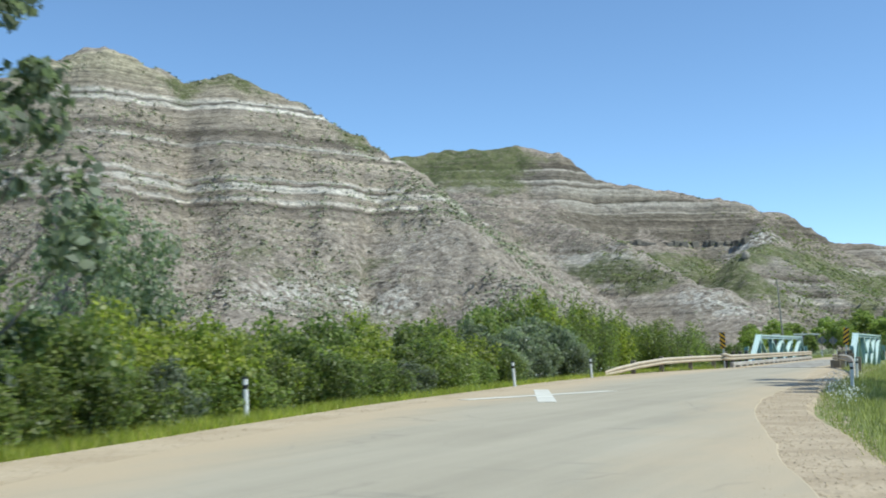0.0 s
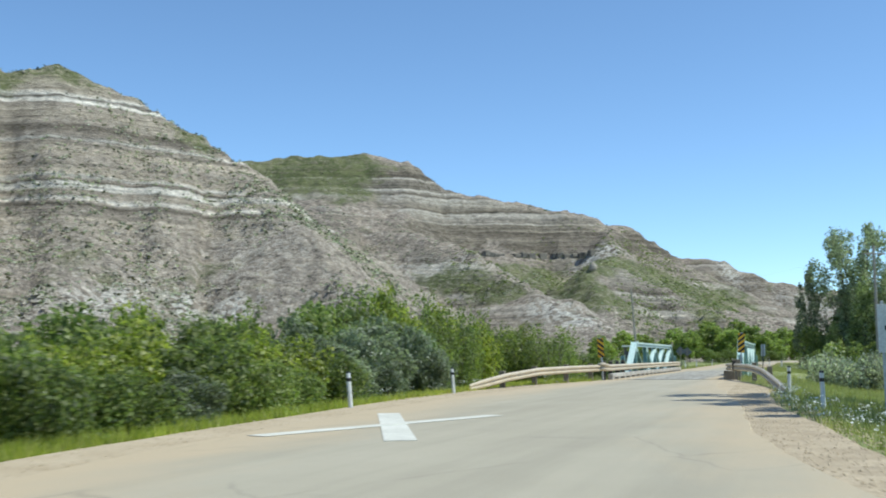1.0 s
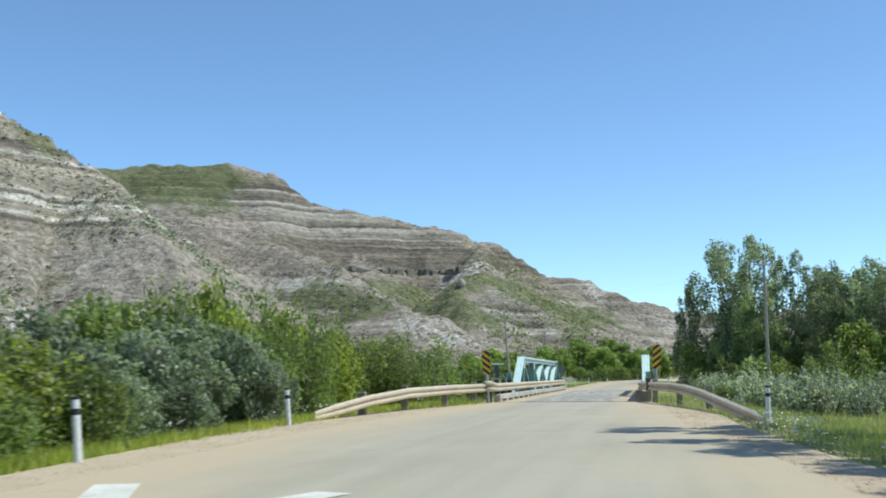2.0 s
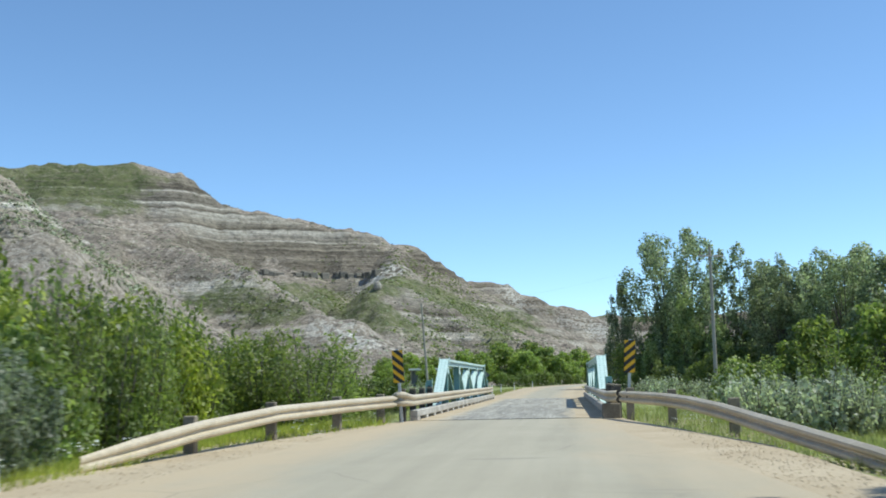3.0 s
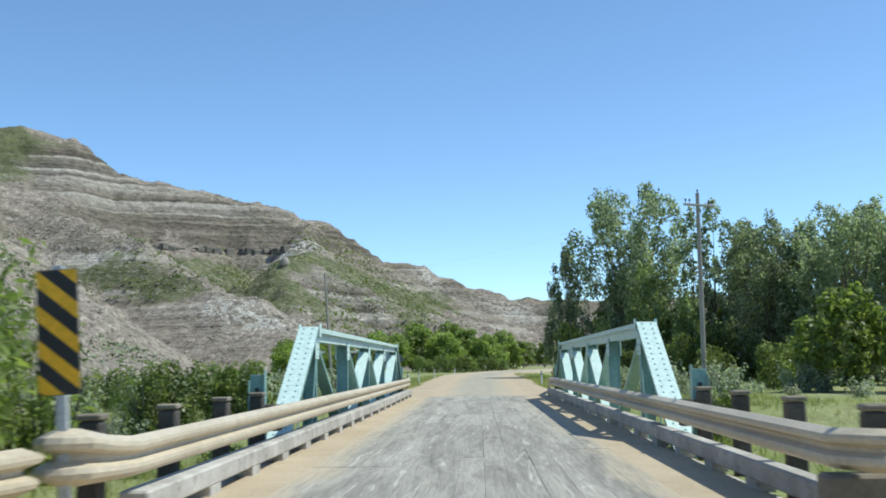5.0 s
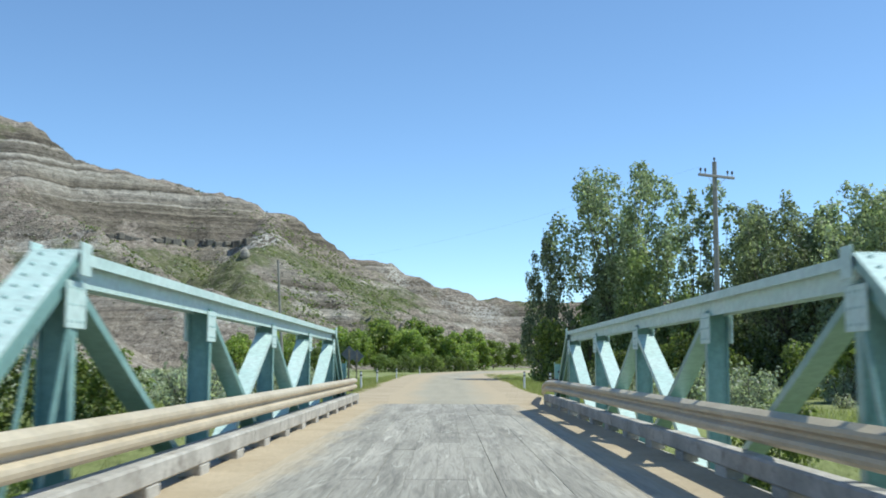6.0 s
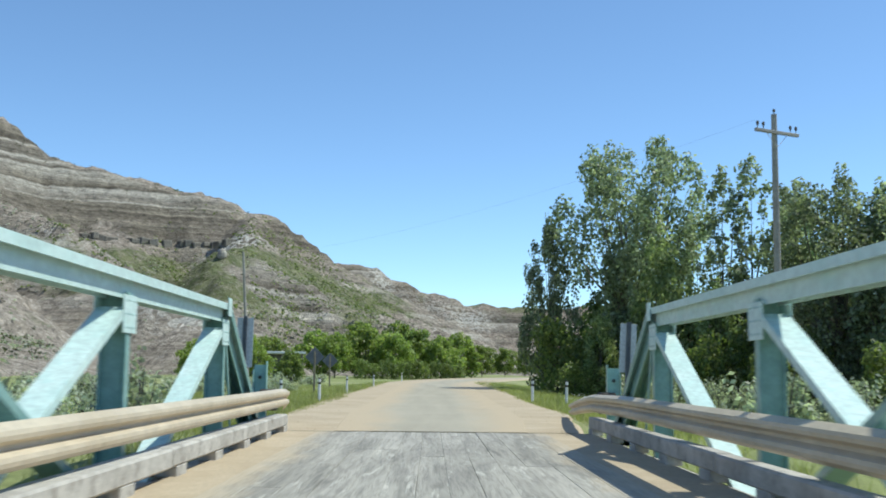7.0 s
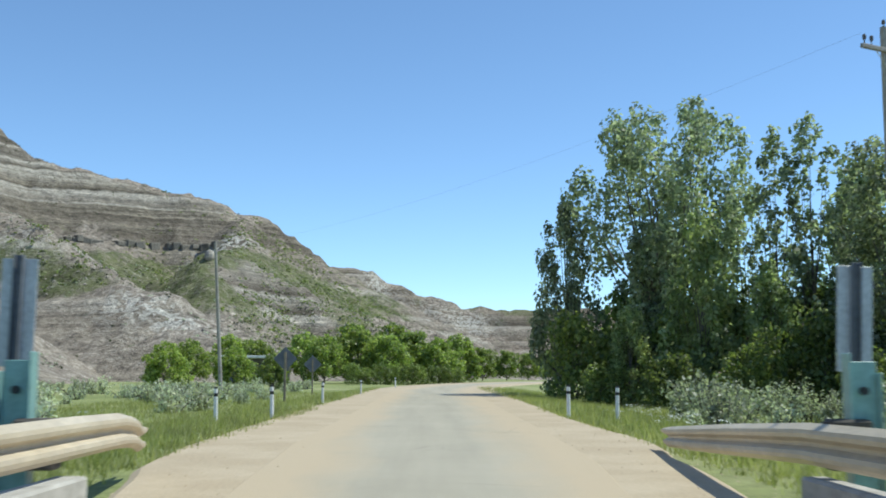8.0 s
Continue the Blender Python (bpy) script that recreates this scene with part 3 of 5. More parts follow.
ground = new("ground", grid_mesh("ground", spaced(-3000, 3000, -26, 30, 0.8), spaced(-1200, 3500, -75, 110, 0.9), ground_height, MAT["ground"]))
tagged(ground, "green valley floor with dry grass patches", "ground", kind="structure")
hills = new("badland_hills", grid_mesh("badland_hills", np.arange(-300, 50, 1.1), np.arange(50, 460, 1.1), hill_height, MAT["hill"]))
def sow(ob):
    co = np.empty(len(ob.data.vertices) * 3)
    ob.data.vertices.foreach_get("co", co)
    co = co.reshape(-1, 3)
    at = ob.data.attributes.new("grass", "FLOAT", "POINT")
    at.data.foreach_set("value", patches(co[:, 0], co[:, 1], GRASS, 0.05))
    at = ob.data.attributes.new("chalk", "FLOAT", "POINT")
    at.data.foreach_set("value", patches(co[:, 0], co[:, 1], CHALK))
    bare = 1 - patches(co[:, 0], co[:, 1], ((-36, 284, 11, 26, 1.0), (-68, 226, 10, 6, 0.75)))
    e = 5.0
    sx = hill_height(co[:, 0] + e, co[:, 1]) - hill_height(co[:, 0] - e, co[:, 1])
    sy = hill_height(co[:, 0], co[:, 1] + e) - hill_height(co[:, 0], co[:, 1] - e)
    at = ob.data.attributes.new("talus", "FLOAT", "POINT")
    at.data.foreach_set("value", np.maximum(1 - smooth(0.5, 0.8, np.hypot(sx, sy) / (2 * e)), (1 - smooth(25, 35, co[:, 2])) * (1 - smooth(205, 245, co[:, 1]))) * bare)


sow(hills)
tagged(hills, "layered grey badland hills with pale bands and green tops", "hill", kind="structure")
far_hills = new("far_hills", grid_mesh("far_hills", np.concatenate([np.arange(-420, -100, 6.0), np.arange(-100, 120, 3.0), np.arange(120, 800, 8.0)]), np.concatenate([np.arange(470, 600, 6.0), np.arange(600, 700, 3.0), np.arange(700, 800, 9.0)]), hill_height, MAT["hill"]))
sow(far_hills)
tagged(far_hills, "distant layered grey badland slope", "hill", kind="structure")


# ---- road ----
def centre_line(points, step):
    """A smooth line through points, at even steps."""
    out = []
    for i in range(len(points) - 1):
        p = [Vector((*points[max(0, min(len(points) - 1, i + k))], 0)) for k in (-1, 0, 1, 2)]
        n = max(2, int((p[2] - p[1]).length / step))
        for j in range(n):
            t = j / n
            out.append(0.5 * (2 * p[1] + (p[2] - p[0]) * t + (2 * p[0] - 5 * p[1] + 4 * p[2] - p[3]) * t * t + (3 * p[1] - p[0] - 3 * p[2] + p[3]) * t ** 3))
    return out + [Vector((*points[-1], 0))]


def strip(name, line, left, right, z, drop, material, label, category, dusty=(1.0, 1.0)):
    """A strip along a line with its edges left and right of it (functions of y), with sloped sides."""
    rings = []
    for i, p in enumerate(line):
        d = (line[min(i + 1, len(line) - 1)] - line[max(i - 1, 0)]).normalized()
        n = Vector((d.y, -d.x, 0))
        a, b = left(p.y), right(p.y)
        cuts = [a - drop * 2, a, a * 0.5, 0, b * 0.5, b, b + drop * 2]
        rings.append([p + n * c + Vector((0, 0, float(rise(p.y)) + z - (drop if k in (0, 6) else 0))) for k, c in enumerate(cuts)])
    ob = part(name, Shape().sweep(7, rings), material)
    at = ob.data.attributes.new("edge", "FLOAT", "POINT")
    at.data.foreach_set("value", [dusty[0], dusty[0], dusty[0] * 0.5, 0.0, dusty[1] * 0.5, dusty[1], dusty[1]] * len(rings))
    return tagged(ob, label, category, kind="structure")


def wavy(base, amp, seed):
    return lambda y: base(y) + amp * float(fbm(np.array([y]), np.array([seed * 3.7]), 4.0, 4, seed)[0])


near_line = [p for p in centre_line(ROAD, 0.7) if p.y <= 0.01]
far_line = [p for p in centre_line(ROAD, 0.7) if p.y >= 33.4]
strip("gravel_shoulder", near_line, wavy(lambda y: float(np.interp(y, (-30, -17, -9, -5, -1), (-4.5, -5.2, -4.9, -4.3, -3.0))), 0.12, 1), wavy(lambda y: float(np.interp(y, (-27, -21, -13, -10, -7, -1), (2.0, 4.6, 4.75, 4.4, 4.0, 3.2))), 0.15, 9), -0.012, 0.16, MAT["gravel"], "pale tan gravel shoulder", "shoulder")
strip("dirt_shoulder", [p for p in near_line if p.y < -20], lambda y: 0.5, wavy(lambda y: float(np.interp(y, (-52, -46, -39, -31, -22, -13, -10, -7, -1), (4.95, 4.7, 4.5, 4.8, 4.6, 4.75, 4.4, 4.0, 3.2))), 0.22, 2), -0.011, 0.16, MAT["dirt"], "brown stony dirt shoulder with a ragged edge", "shoulder")
strip("road", near_line, wavy(lambda y: float(np.interp(y, (-60, -50, -40, -18, -8, -1), (-2.9, -3.3, -3.5, -3.5, -2.9, -2.75))), 0.06, 3), wavy(lambda y: float(np.interp(y, (-52, -45, -41, -37, -31, -26, -20, -12, -1), (3.95, 3.75, 3.62, 3.6, 3.85, 3.95, 3.6, 3.0, 2.65))), 0.16, 4), 0.0, 0.012, MAT["asphalt"], "worn sun-bleached asphalt road", "road", (1.15, 0.85))
strip("gravel_shoulder", far_line, wavy(lambda y: float(np.interp(y, (33.5, 38, 42, 60, 85, 110), (-2.5, -3.3, -3.62, -3.8, -4.2, -4.6))), 0.14, 5), wavy(lambda y: float(np.interp(y, (33.5, 37.5, 42, 52, 70, 108), (2.5, 2.95, 3.55, 3.4, 3.85, 4.2))), 0.18, 6), -0.005, 0.16, MAT["gravel"], "pale tan gravel shoulder", "shoulder")
strip("road", far_line, wavy(lambda y: float(np.interp(y, (33.5, 42, 62, 110), (-1.7, -2.05, -2.15, -2.7))), 0.07, 7), wavy(lambda y: float(np.interp(y, (33.5, 42, 62, 95), (1.7, 2.15, 2.35, 2.6))), 0.07, 8), 0.0, 0.03, MAT["asphalt"], "worn sun-bleached asphalt road", "road", (1.3, 1.25))


def stroke(name, p, q, w, z, material):
    p, q = Vector((*p, z)), Vector((*q, z))
    d = (q - p).normalized()
    n = Vector((d.y, -d.x, 0)) * w / 2
    return part(name, Shape().box(((p + q) / 2), ((q - p).length, w, 0.006), Matrix.Rotation(math.atan2(d.y, d.x), 3, "Z")), material)


mark = thing("road_marking", Matrix(), "white painted X crossing mark on the asphalt", "road marking")
stroke("stroke", (-1.8, -32.1), (0.9, -38.85), 0.42, 0.005, MAT["paint"]).parent = mark
stroke("stroke", (-1.37, -38.4), (0.49, -32.7), 0.36, 0.009, MAT["paint"]).parent = mark


# ---- bridge ----
NEAR, FAR = 0.0, 33.5                 # ends of the deck along the road
JOINTS = [10.6 + 4.575 * i for i in range(5)]
TOP, BOTTOM = 1.8, -0.45             # centre lines of the chords
TRUSS_X = {-1: -2.86, 1: 3.02}


def rivets(shape, p, q, side, normal, rows, step, r=0.017):
    """Domed rivet heads in rows along the line from p to q, across side, standing out along normal."""
    p, q, side, normal = Vector(p), Vector(q), Vector(side), Vector(normal).normalized()
    d = q - p
    n = max(1, int(d.length / step))
    y = d.normalized()
    x = normal.cross(y)
    for i in range(n):
        for r_off in rows:
            c = p + d * ((i + 0.5) / n) + side * r_off
            ring = [c + (x * math.cos(k * math.tau / 6) + y * math.sin(k * math.tau / 6)) * r for k in range(6)]
            top = c + normal * r * 0.7
            shape.add(ring + [top], [(k, (k + 1) % 6, 6) for k in range(6)])
    return shape


BOX_CHORD = [(-0.165, 0.12), (0.165, 0.12), (0.165, 0.035), (0.152, 0.035), (0.152, 0.105), (0.09, 0.105), (0.09, -0.12), (0.078, -0.12), (0.078, 0.105),
             (-0.078, 0.105), (-0.078, -0.12), (-0.09, -0.12), (-0.09, 0.105), (-0.152, 0.105), (-0.152, 0.035), (-0.165, 0.035)]
H_SECTION = [(-0.12, -0.065), (-0.106, -0.065), (-0.106, -0.007), (0.106, -0.007), (0.106, -0.065), (0.12, -0.065), (0.12, 0.065), (0.106, 0.065), (0.106, 0.007), (-0.106, 0.007), (-0.106, 0.065), (-0.12, 0.065)]


def truss(sign):
    ob = thing("bridge_truss", pose(TRUSS_X[sign], 0, 0), "pale teal riveted steel pony truss of the bridge", "bridge truss", "bridge trusses")
    teal = MAT["teal"]
    a, b = JOINTS[0], JOINTS[-1]
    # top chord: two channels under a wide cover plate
    # pale tone puts the chord's sunlit strip into the paint
    part("top_chord", Shape().bar((0, a - 0.12, TOP), (0, b + 0.12, TOP), BOX_CHORD, (1, 0, 0), (0, 0, 1)), MAT["worn_lit"], ob)
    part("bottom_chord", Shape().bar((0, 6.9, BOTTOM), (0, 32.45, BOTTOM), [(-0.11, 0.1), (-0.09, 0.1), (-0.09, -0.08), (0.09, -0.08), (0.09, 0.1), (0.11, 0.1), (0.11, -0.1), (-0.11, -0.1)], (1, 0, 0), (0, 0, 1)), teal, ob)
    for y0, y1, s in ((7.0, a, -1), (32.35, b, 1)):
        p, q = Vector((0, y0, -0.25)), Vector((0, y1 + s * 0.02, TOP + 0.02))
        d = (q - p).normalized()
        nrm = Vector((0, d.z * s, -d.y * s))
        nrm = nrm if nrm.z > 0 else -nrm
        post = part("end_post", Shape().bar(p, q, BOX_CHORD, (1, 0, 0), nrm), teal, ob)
        # pale plate colours in the sunlit top face of the teal post
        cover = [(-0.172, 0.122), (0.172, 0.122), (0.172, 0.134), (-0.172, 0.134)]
        part("cover_plate", Shape().bar(p, q, cover[::-1], (1, 0, 0), nrm), MAT["worn_lit"], post)
        tagged(part("rivets", rivets(Shape(), p + nrm * 0.135, q + nrm * 0.135, (1, 0, 0), nrm, (-0.075, 0.075), 0.17, 0.026), MAT["rivet"], post), kind="stuff")
        # ears of the side plates that stand up past the cover plate
        for w in (-1, 1):
            part("joint_plate", Shape().box((w * 0.182, y1 - s * 0.02, TOP + 0.07), (0.014, 0.22, 0.24), None, 0.004), MAT["worn_lit"], ob)
    for j, y in enumerate(JOINTS):
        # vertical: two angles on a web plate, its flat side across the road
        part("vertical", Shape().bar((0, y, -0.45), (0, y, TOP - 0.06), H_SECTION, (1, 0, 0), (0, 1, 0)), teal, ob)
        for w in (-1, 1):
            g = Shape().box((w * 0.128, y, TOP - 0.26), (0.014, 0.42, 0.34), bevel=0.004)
            g = part("gusset", g, MAT["worn_lit"], ob)
            tagged(part("rivets", rivets(Shape(), (w * 0.135, y - 0.19, TOP - 0.14), (w * 0.135, y + 0.19, TOP - 0.14), (0, 0, 1), (w, 0, 0), (0.0, -0.12, -0.24), 0.09, 0.016), MAT["rivet"], g), kind="stuff")
    def plate_bar(name, p, q, w, paint):
        d = (q - p).normalized()
        nrm = Vector((0, -d.z, d.y))
        h = w / 2
        g = Shape().bar(p, q, [(-h, 0), (h, 0), (h, -0.08), (h - 0.012, -0.08), (h - 0.012, -0.012), (0.012 - h, -0.012), (0.012 - h, -0.08), (-h, -0.08)], (1, 0, 0), nrm)
        part(name, g, paint, ob)

    for j, (y0, y1) in enumerate(zip(JOINTS[:-1], JOINTS[1:])):
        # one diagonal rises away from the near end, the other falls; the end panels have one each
        # rising ones are painted pale as lit, falling ones deep teal as shaded
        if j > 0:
            plate_bar("diagonal", Vector((0, y0 + 0.1, BOTTOM + 0.1)), Vector((0, y1 - 0.14, TOP - 0.2)), 0.25, MAT["worn_lit"])
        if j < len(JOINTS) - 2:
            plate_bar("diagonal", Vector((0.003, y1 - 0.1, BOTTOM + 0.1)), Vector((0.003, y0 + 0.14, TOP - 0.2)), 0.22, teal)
    # slender braces beside the end posts
    for y0, y1 in ((a, a - 0.85), (b, b + 0.85)):
        for w in (-1, 1):
            part("end_brace", Shape().beam((w * 0.12, y0, TOP - 0.15), (w * 0.12, y1, BOTTOM), 0.02, 0.06, bevel=0.003), teal, ob)
    return ob


truss(-1)
truss(1)

deck = thing("bridge_deck", Matrix(), "grey worn plank bridge deck with sand along the edges", "bridge deck", kind="structure")
part("deck_base", Shape().box((0.03, (NEAR + FAR) / 2, -0.11), (5.74, FAR - NEAR, 0.18), bevel=0.01), MAT["timber"], deck)
for k in range(9):
    part("floor_beam", Shape().box((0, 1.5 + k * 3.85, -0.42), (5.9, 0.22, 0.42), bevel=0.01), MAT["teal"], deck)
for s in (-1, 1):
    part("sand_strip", Shape().box((s * (2.265 if s < 0 else 2.355), (NEAR + FAR) / 2, -0.008), (0.66 if s < 0 else 0.84, FAR - NEAR - 0.02, 0.05), bevel=0.01), MAT["gravel"], deck, "pale sand drifted against the kerb")
    part("abutment", Shape().box((0, (NEAR - 0.7) if s < 0 else (FAR + 0.7), -1.7), (7.0, 1.3, 3.2), bevel=0.05), MAT["timber"], deck)


# ---- guard rails ----
W_PROFILE = [(0.0, 0.0), (0.02, 0.012), (0.075, 0.045), (0.082, 0.075), (0.075, 0.105), (0.012, 0.14), (0.008, 0.155), (0.012, 0.17), (0.075, 0.205), (0.082, 0.235), (0.075, 0.265), (0.02, 0.298), (0.0, 0.31)]


def w_beam(points, face, tail=0.0):
    """A W-section rail along points (x, y, height of its top, flattening); face: +1 if its front looks to +x; tail: length of the two tongues of a fishtail end."""
    fine = []
    for i in range(len(points) - 1):
        for j in range(6):
            t = j / 6
            fine.append([a + (b - a) * t for a, b in zip(points[i], points[i + 1])])
    fine.append(list(points[-1]))
    rings = []
    for i, (x, y, z, flat) in enumerate(fine):
        p, q = fine[max(i - 1, 0)], fine[min(i + 1, len(fine) - 1)]
        d = Vector((q[0] - p[0], q[1] - p[1], 0)).normalized()
        n = Vector((d.y, -d.x, 0)) * face
        front = [Vector((x, y, z - 0.31)) + n * (dd * (1 - flat)) + Vector((0, 0, 0.155 + (h - 0.155) * (1 - 0.35 * flat - 3.2 * max(0.0, flat - 0.8)))) for dd, h in W_PROFILE]
        if tail and i == len(fine) - 1:
            front = [v + d * tail * (0.5 + 0.5 * math.cos(math.tau * (h - 0.235) / 0.16)) * (1.0 if h > 0.155 else 0.55) for v, (dd, h) in zip(front, W_PROFILE)]
        rings.append(front + [v - n * 0.012 for v in reversed(front)])
    k = len(rings[0])
    s = Shape().sweep(k, rings, closed=True)
    s.f += [tuple(range(k))[::-1], tuple((len(rings) - 1) * k + i for i in range(k))]
    return s


def rail_post(y, x, z0, z1, parent, material, w=0.18, d=0.2):
    return part("post", Shape().box((x, y, (z0 + z1) / 2), (d, w, z1 - z0), bevel=0.015), material, parent)


def guard_rail(face, sections, posts, label, group, post_material, tail=0.0):
    ob = thing("guard_rail", Matrix(), label, "guard rail", group)
    for pts in sections:
        part("rail_beam", w_beam(pts, face, tail if pts is sections[-1] else 0.0), MAT["rail"], ob, smooth=False)
    for x, y, top in posts:
        rail_post(y, x, -0.9, top, ob, post_material)
    return ob


guard_rail(1, [[(-4.65, -16.8, 0.24, 0.8), (-4.5, -15.3, 0.36, 0.1), (-4.3, -13.0, 0.52, 0), (-4.0, -9.3, 0.67, 0)], [(-4.0, -9.3, 0.67, 0), (-3.5, -5.4, 0.71, 0), (-3.08, -1.8, 0.72, 0), (-3.0, -1.12, 0.72, -0.1)]],
           [(-4.5, -13.0, 0.6), (-4.19, -9.15, 0.74), (-3.68, -5.25, 0.78), (-3.26, -1.6, 0.78)], "weathered tan steel guard rail on timber posts", "guard rails", MAT["postwood"], 0.16)
guard_rail(-1, [[(5.45, -18.4, 0.12, 0.8), (5.35, -17.0, 0.2, 0.1), (4.95, -12.4, 0.4, 0), (4.63, -9.2, 0.56, 0)], [(4.63, -9.2, 0.56, 0), (4.3, -6.7, 0.66, 0), (3.95, -4.6, 0.71, 0), (3.42, -2.0, 0.73, 0), (3.18, -0.5, 0.73, 0)]],
           [(4.85, -9.2, 0.66), (4.14, -4.45, 0.79), (3.36, -1.2, 0.82)], "weathered grey steel guard rail on timber posts", "guard rails", MAT["postwood"])
for s in (-1, 1):
    o = 0.0 if s < 0 else 0.2        # the far kerb line stands a little wider
    pts = [([(-2.98, -0.62, 0.77, -0.8), (-2.88, -0.74, 0.78, -1.0), (-2.76, -0.7, 0.78, -0.9), (-2.66, -0.4, 0.75, -0.3)] if s < 0 else [(3.06, -0.5, 0.74, -0.1), (2.98, -0.45, 0.74, -0.1), (2.9, -0.32, 0.74, -0.05)]) + [(s * (2.6 + o), 0.0, 0.73, 0), (s * (2.6 + o), 0.3, 0.73, 0)], [(s * (2.6 + o), 0.3, 0.73, 0), (s * (2.6 + o), 7.8, 0.73, 0)]]
    pts += [[(s * (2.598 + o), 7.8 + i * 7.6, 0.73, 0), (s * (2.6 + o), 15.4 + i * 7.6, 0.73, 0)] for i in range(3)]
    pts += [[(-2.6, 30.6, 0.73, 0), (-2.62, 33.6, 0.73, 0), (-2.76, 35.2, 0.7, 0), (-2.93, 36.3, 0.63, 0.1), (-3.05, 37.0, 0.53, 0.3)] if s < 0 else [(2.8, 30.6, 0.73, 0), (2.82, 33.6, 0.69, 0), (2.96, 36.0, 0.58, 0), (3.16, 38.6, 0.45, 0.1), (3.34, 40.7, 0.35, 0.3)]]
    ob = guard_rail(-s, pts, [], "weathered steel guard rail along the bridge edge", "guard rails", MAT["darkwood"], 0.5)
    for y in (-0.05, 2.05, 4.2, 6.25):
        part("post", Shape().box((s * (2.9 + o), y, 0.1), (0.18, 0.18, 1.5), bevel=0.02), MAT["darkwood"], ob, "dark creosoted timber post")
        part("post_cap", Shape().box((s * (2.9 + o), y, 0.88), (0.2, 0.2, 0.05), bevel=0.012), MAT["postwood"], ob)
    for y, x in ((6.6, 2.97 if s < 0 else 3.12), (33.25, 2.94 if s < 0 else 3.1)):
        g = Shape().box((s * x, y, 0.42), (0.2, 0.014, 1.44), bevel=0.004)
        g.box((s * (x - 0.11), y, 0.45), (0.014, 0.15, 1.5), bevel=0.004).box((s * (x + 0.11), y, 0.38), (0.014, 0.15, 1.36), bevel=0.004)
        post = part("post", g, MAT["teal"], ob, "teal steel post")
        part("bolt", Shape().tube([(s * x, y - 0.05, 0.93), (s * x, y, 0.93)], [0.03, 0.03], 8), MAT["black"], post)
        part("block", Shape().box((s * (2.78 + o), y, 0.55), (0.3, 0.2, 0.36), bevel=0.02), MAT["darkwood"], ob)
    # kerb timbers on blocks
    curb = thing("timber_curb", Matrix(), "weathered grey timber kerb on spacer blocks along the deck", "kerb", "bridge kerbs")
    for i in range(4):
        y0, y1 = NEAR + 0.05 + i * 8.36, NEAR + 0.05 + (i + 1) * 8.36 - 0.02
        part("kerb_timber", Shape().box((s * (2.60 + o), (y0 + y1) / 2, 0.205 + 0.008 * (i % 2)), (0.2 if s > 0 else 0.24, y1 - y0, 0.19), bevel=0.02), MAT["timber"], curb)
    if s > 0:
        # darker wood than the kerb: the shade on its end face is in the colour
        part("end_block", Shape().box((2.9, NEAR - 0.17, 0.17), (0.5, 0.3, 0.46), bevel=0.025), MAT["postwood"], curb, "timber block closing the end of the kerb, coloured dark for its shaded face")
    for i in range(18):
        part("spacer_block", Shape().box((s * (2.60 + o), NEAR + 0.32 + i * 1.94, 0.06), (0.19 if s > 0 else 0.23, 0.55 if i == 0 else 0.42, 0.115), bevel=0.01), MAT["timber"], curb)


# ---- signs, markers, poles ----
def level(x, y):
    return float(ground_height(np.array([float(x)]), np.array([float(y)]))[0])


def hazard_sign(x, y, top, lean, slope, label, yaw=0.0, back=False):
    """An upright board, 0.3 by 0.9 m, with slanting yellow and black stripes, on a steel post."""
    ob = thing("hazard_sign", pose(x, y, 0, 0, lean, yaw), label, "road sign", "hazard signs")
    u = Shape().box((0, 0.012, (top - 1.0) / 2 + 0.03), (0.075, 0.008, top + 1.0), bevel=0.002)
    for e in (-0.036, 0.036):
        u.box((e, 0.036, (top - 1.0) / 2 + 0.03), (0.006, 0.05, top + 1.0), bevel=0.002)
    part("post", u, MAT["dull" if back else "galv"], ob)
    part("board", Shape().box((0, 0, top - 0.45), (0.3, 0.012, 0.9), bevel=0.003), MAT["galv" if back else "black"], ob)
    if back:
        return ob
    # yellow stripes cut to the board's outline
    for k in range(5):
        lo, hi = 0.03 + k * 0.25 - 0.12, 0.03 + k * 0.25 + 0.0
        pts = []
        for u in (-0.148, 0.148):
            sh = slope * u * 0.85
            pts.append((u, lo + sh, hi + sh))
        poly = [(pts[0][0], pts[0][1]), (pts[1][0], pts[1][1]), (pts[1][0], pts[1][2]), (pts[0][0], pts[0][2])]
        for lim, sgn in ((0.004, 1), (0.896, -1)):
            out = []
            for i in range(len(poly)):
                a, b = poly[i], poly[(i + 1) % len(poly)]
                ia, ib = sgn * (a[1] - lim) >= 0, sgn * (b[1] - lim) >= 0
                if ia:
                    out.append(a)
                if ia != ib:
                    t = (lim - a[1]) / (b[1] - a[1])
                    out.append((a[0] + t * (b[0] - a[0]), lim))
            poly = out
        if len(poly) < 3:
            continue
        n = len(poly)
        v = [(u, -0.007, top - 0.9 + w) for u, w in poly] + [(u, -0.009, top - 0.9 + w) for u, w in poly]
        part("stripe", Shape().add(v, [tuple(range(n, 2 * n))[::1]] + [(i, (i + 1) % n, n + (i + 1) % n, n + i) for i in range(n)]), MAT["yellow"], ob, "reflective yellow stripe")
    return ob


hazard_sign(-2.82, -0.78, 1.97, -3.0, -1.0, "yellow and black striped hazard board leaning on its post", 0)
hazard_sign(3.38, 0.05, 2.12, 3.0, 1.0, "yellow and black striped hazard board beside the bridge", 0)
hazard_sign(-3.46, 34.5, 2.0, -1.0, 1.0, "grey back of a hazard board at the bridge end", 180, back=True)
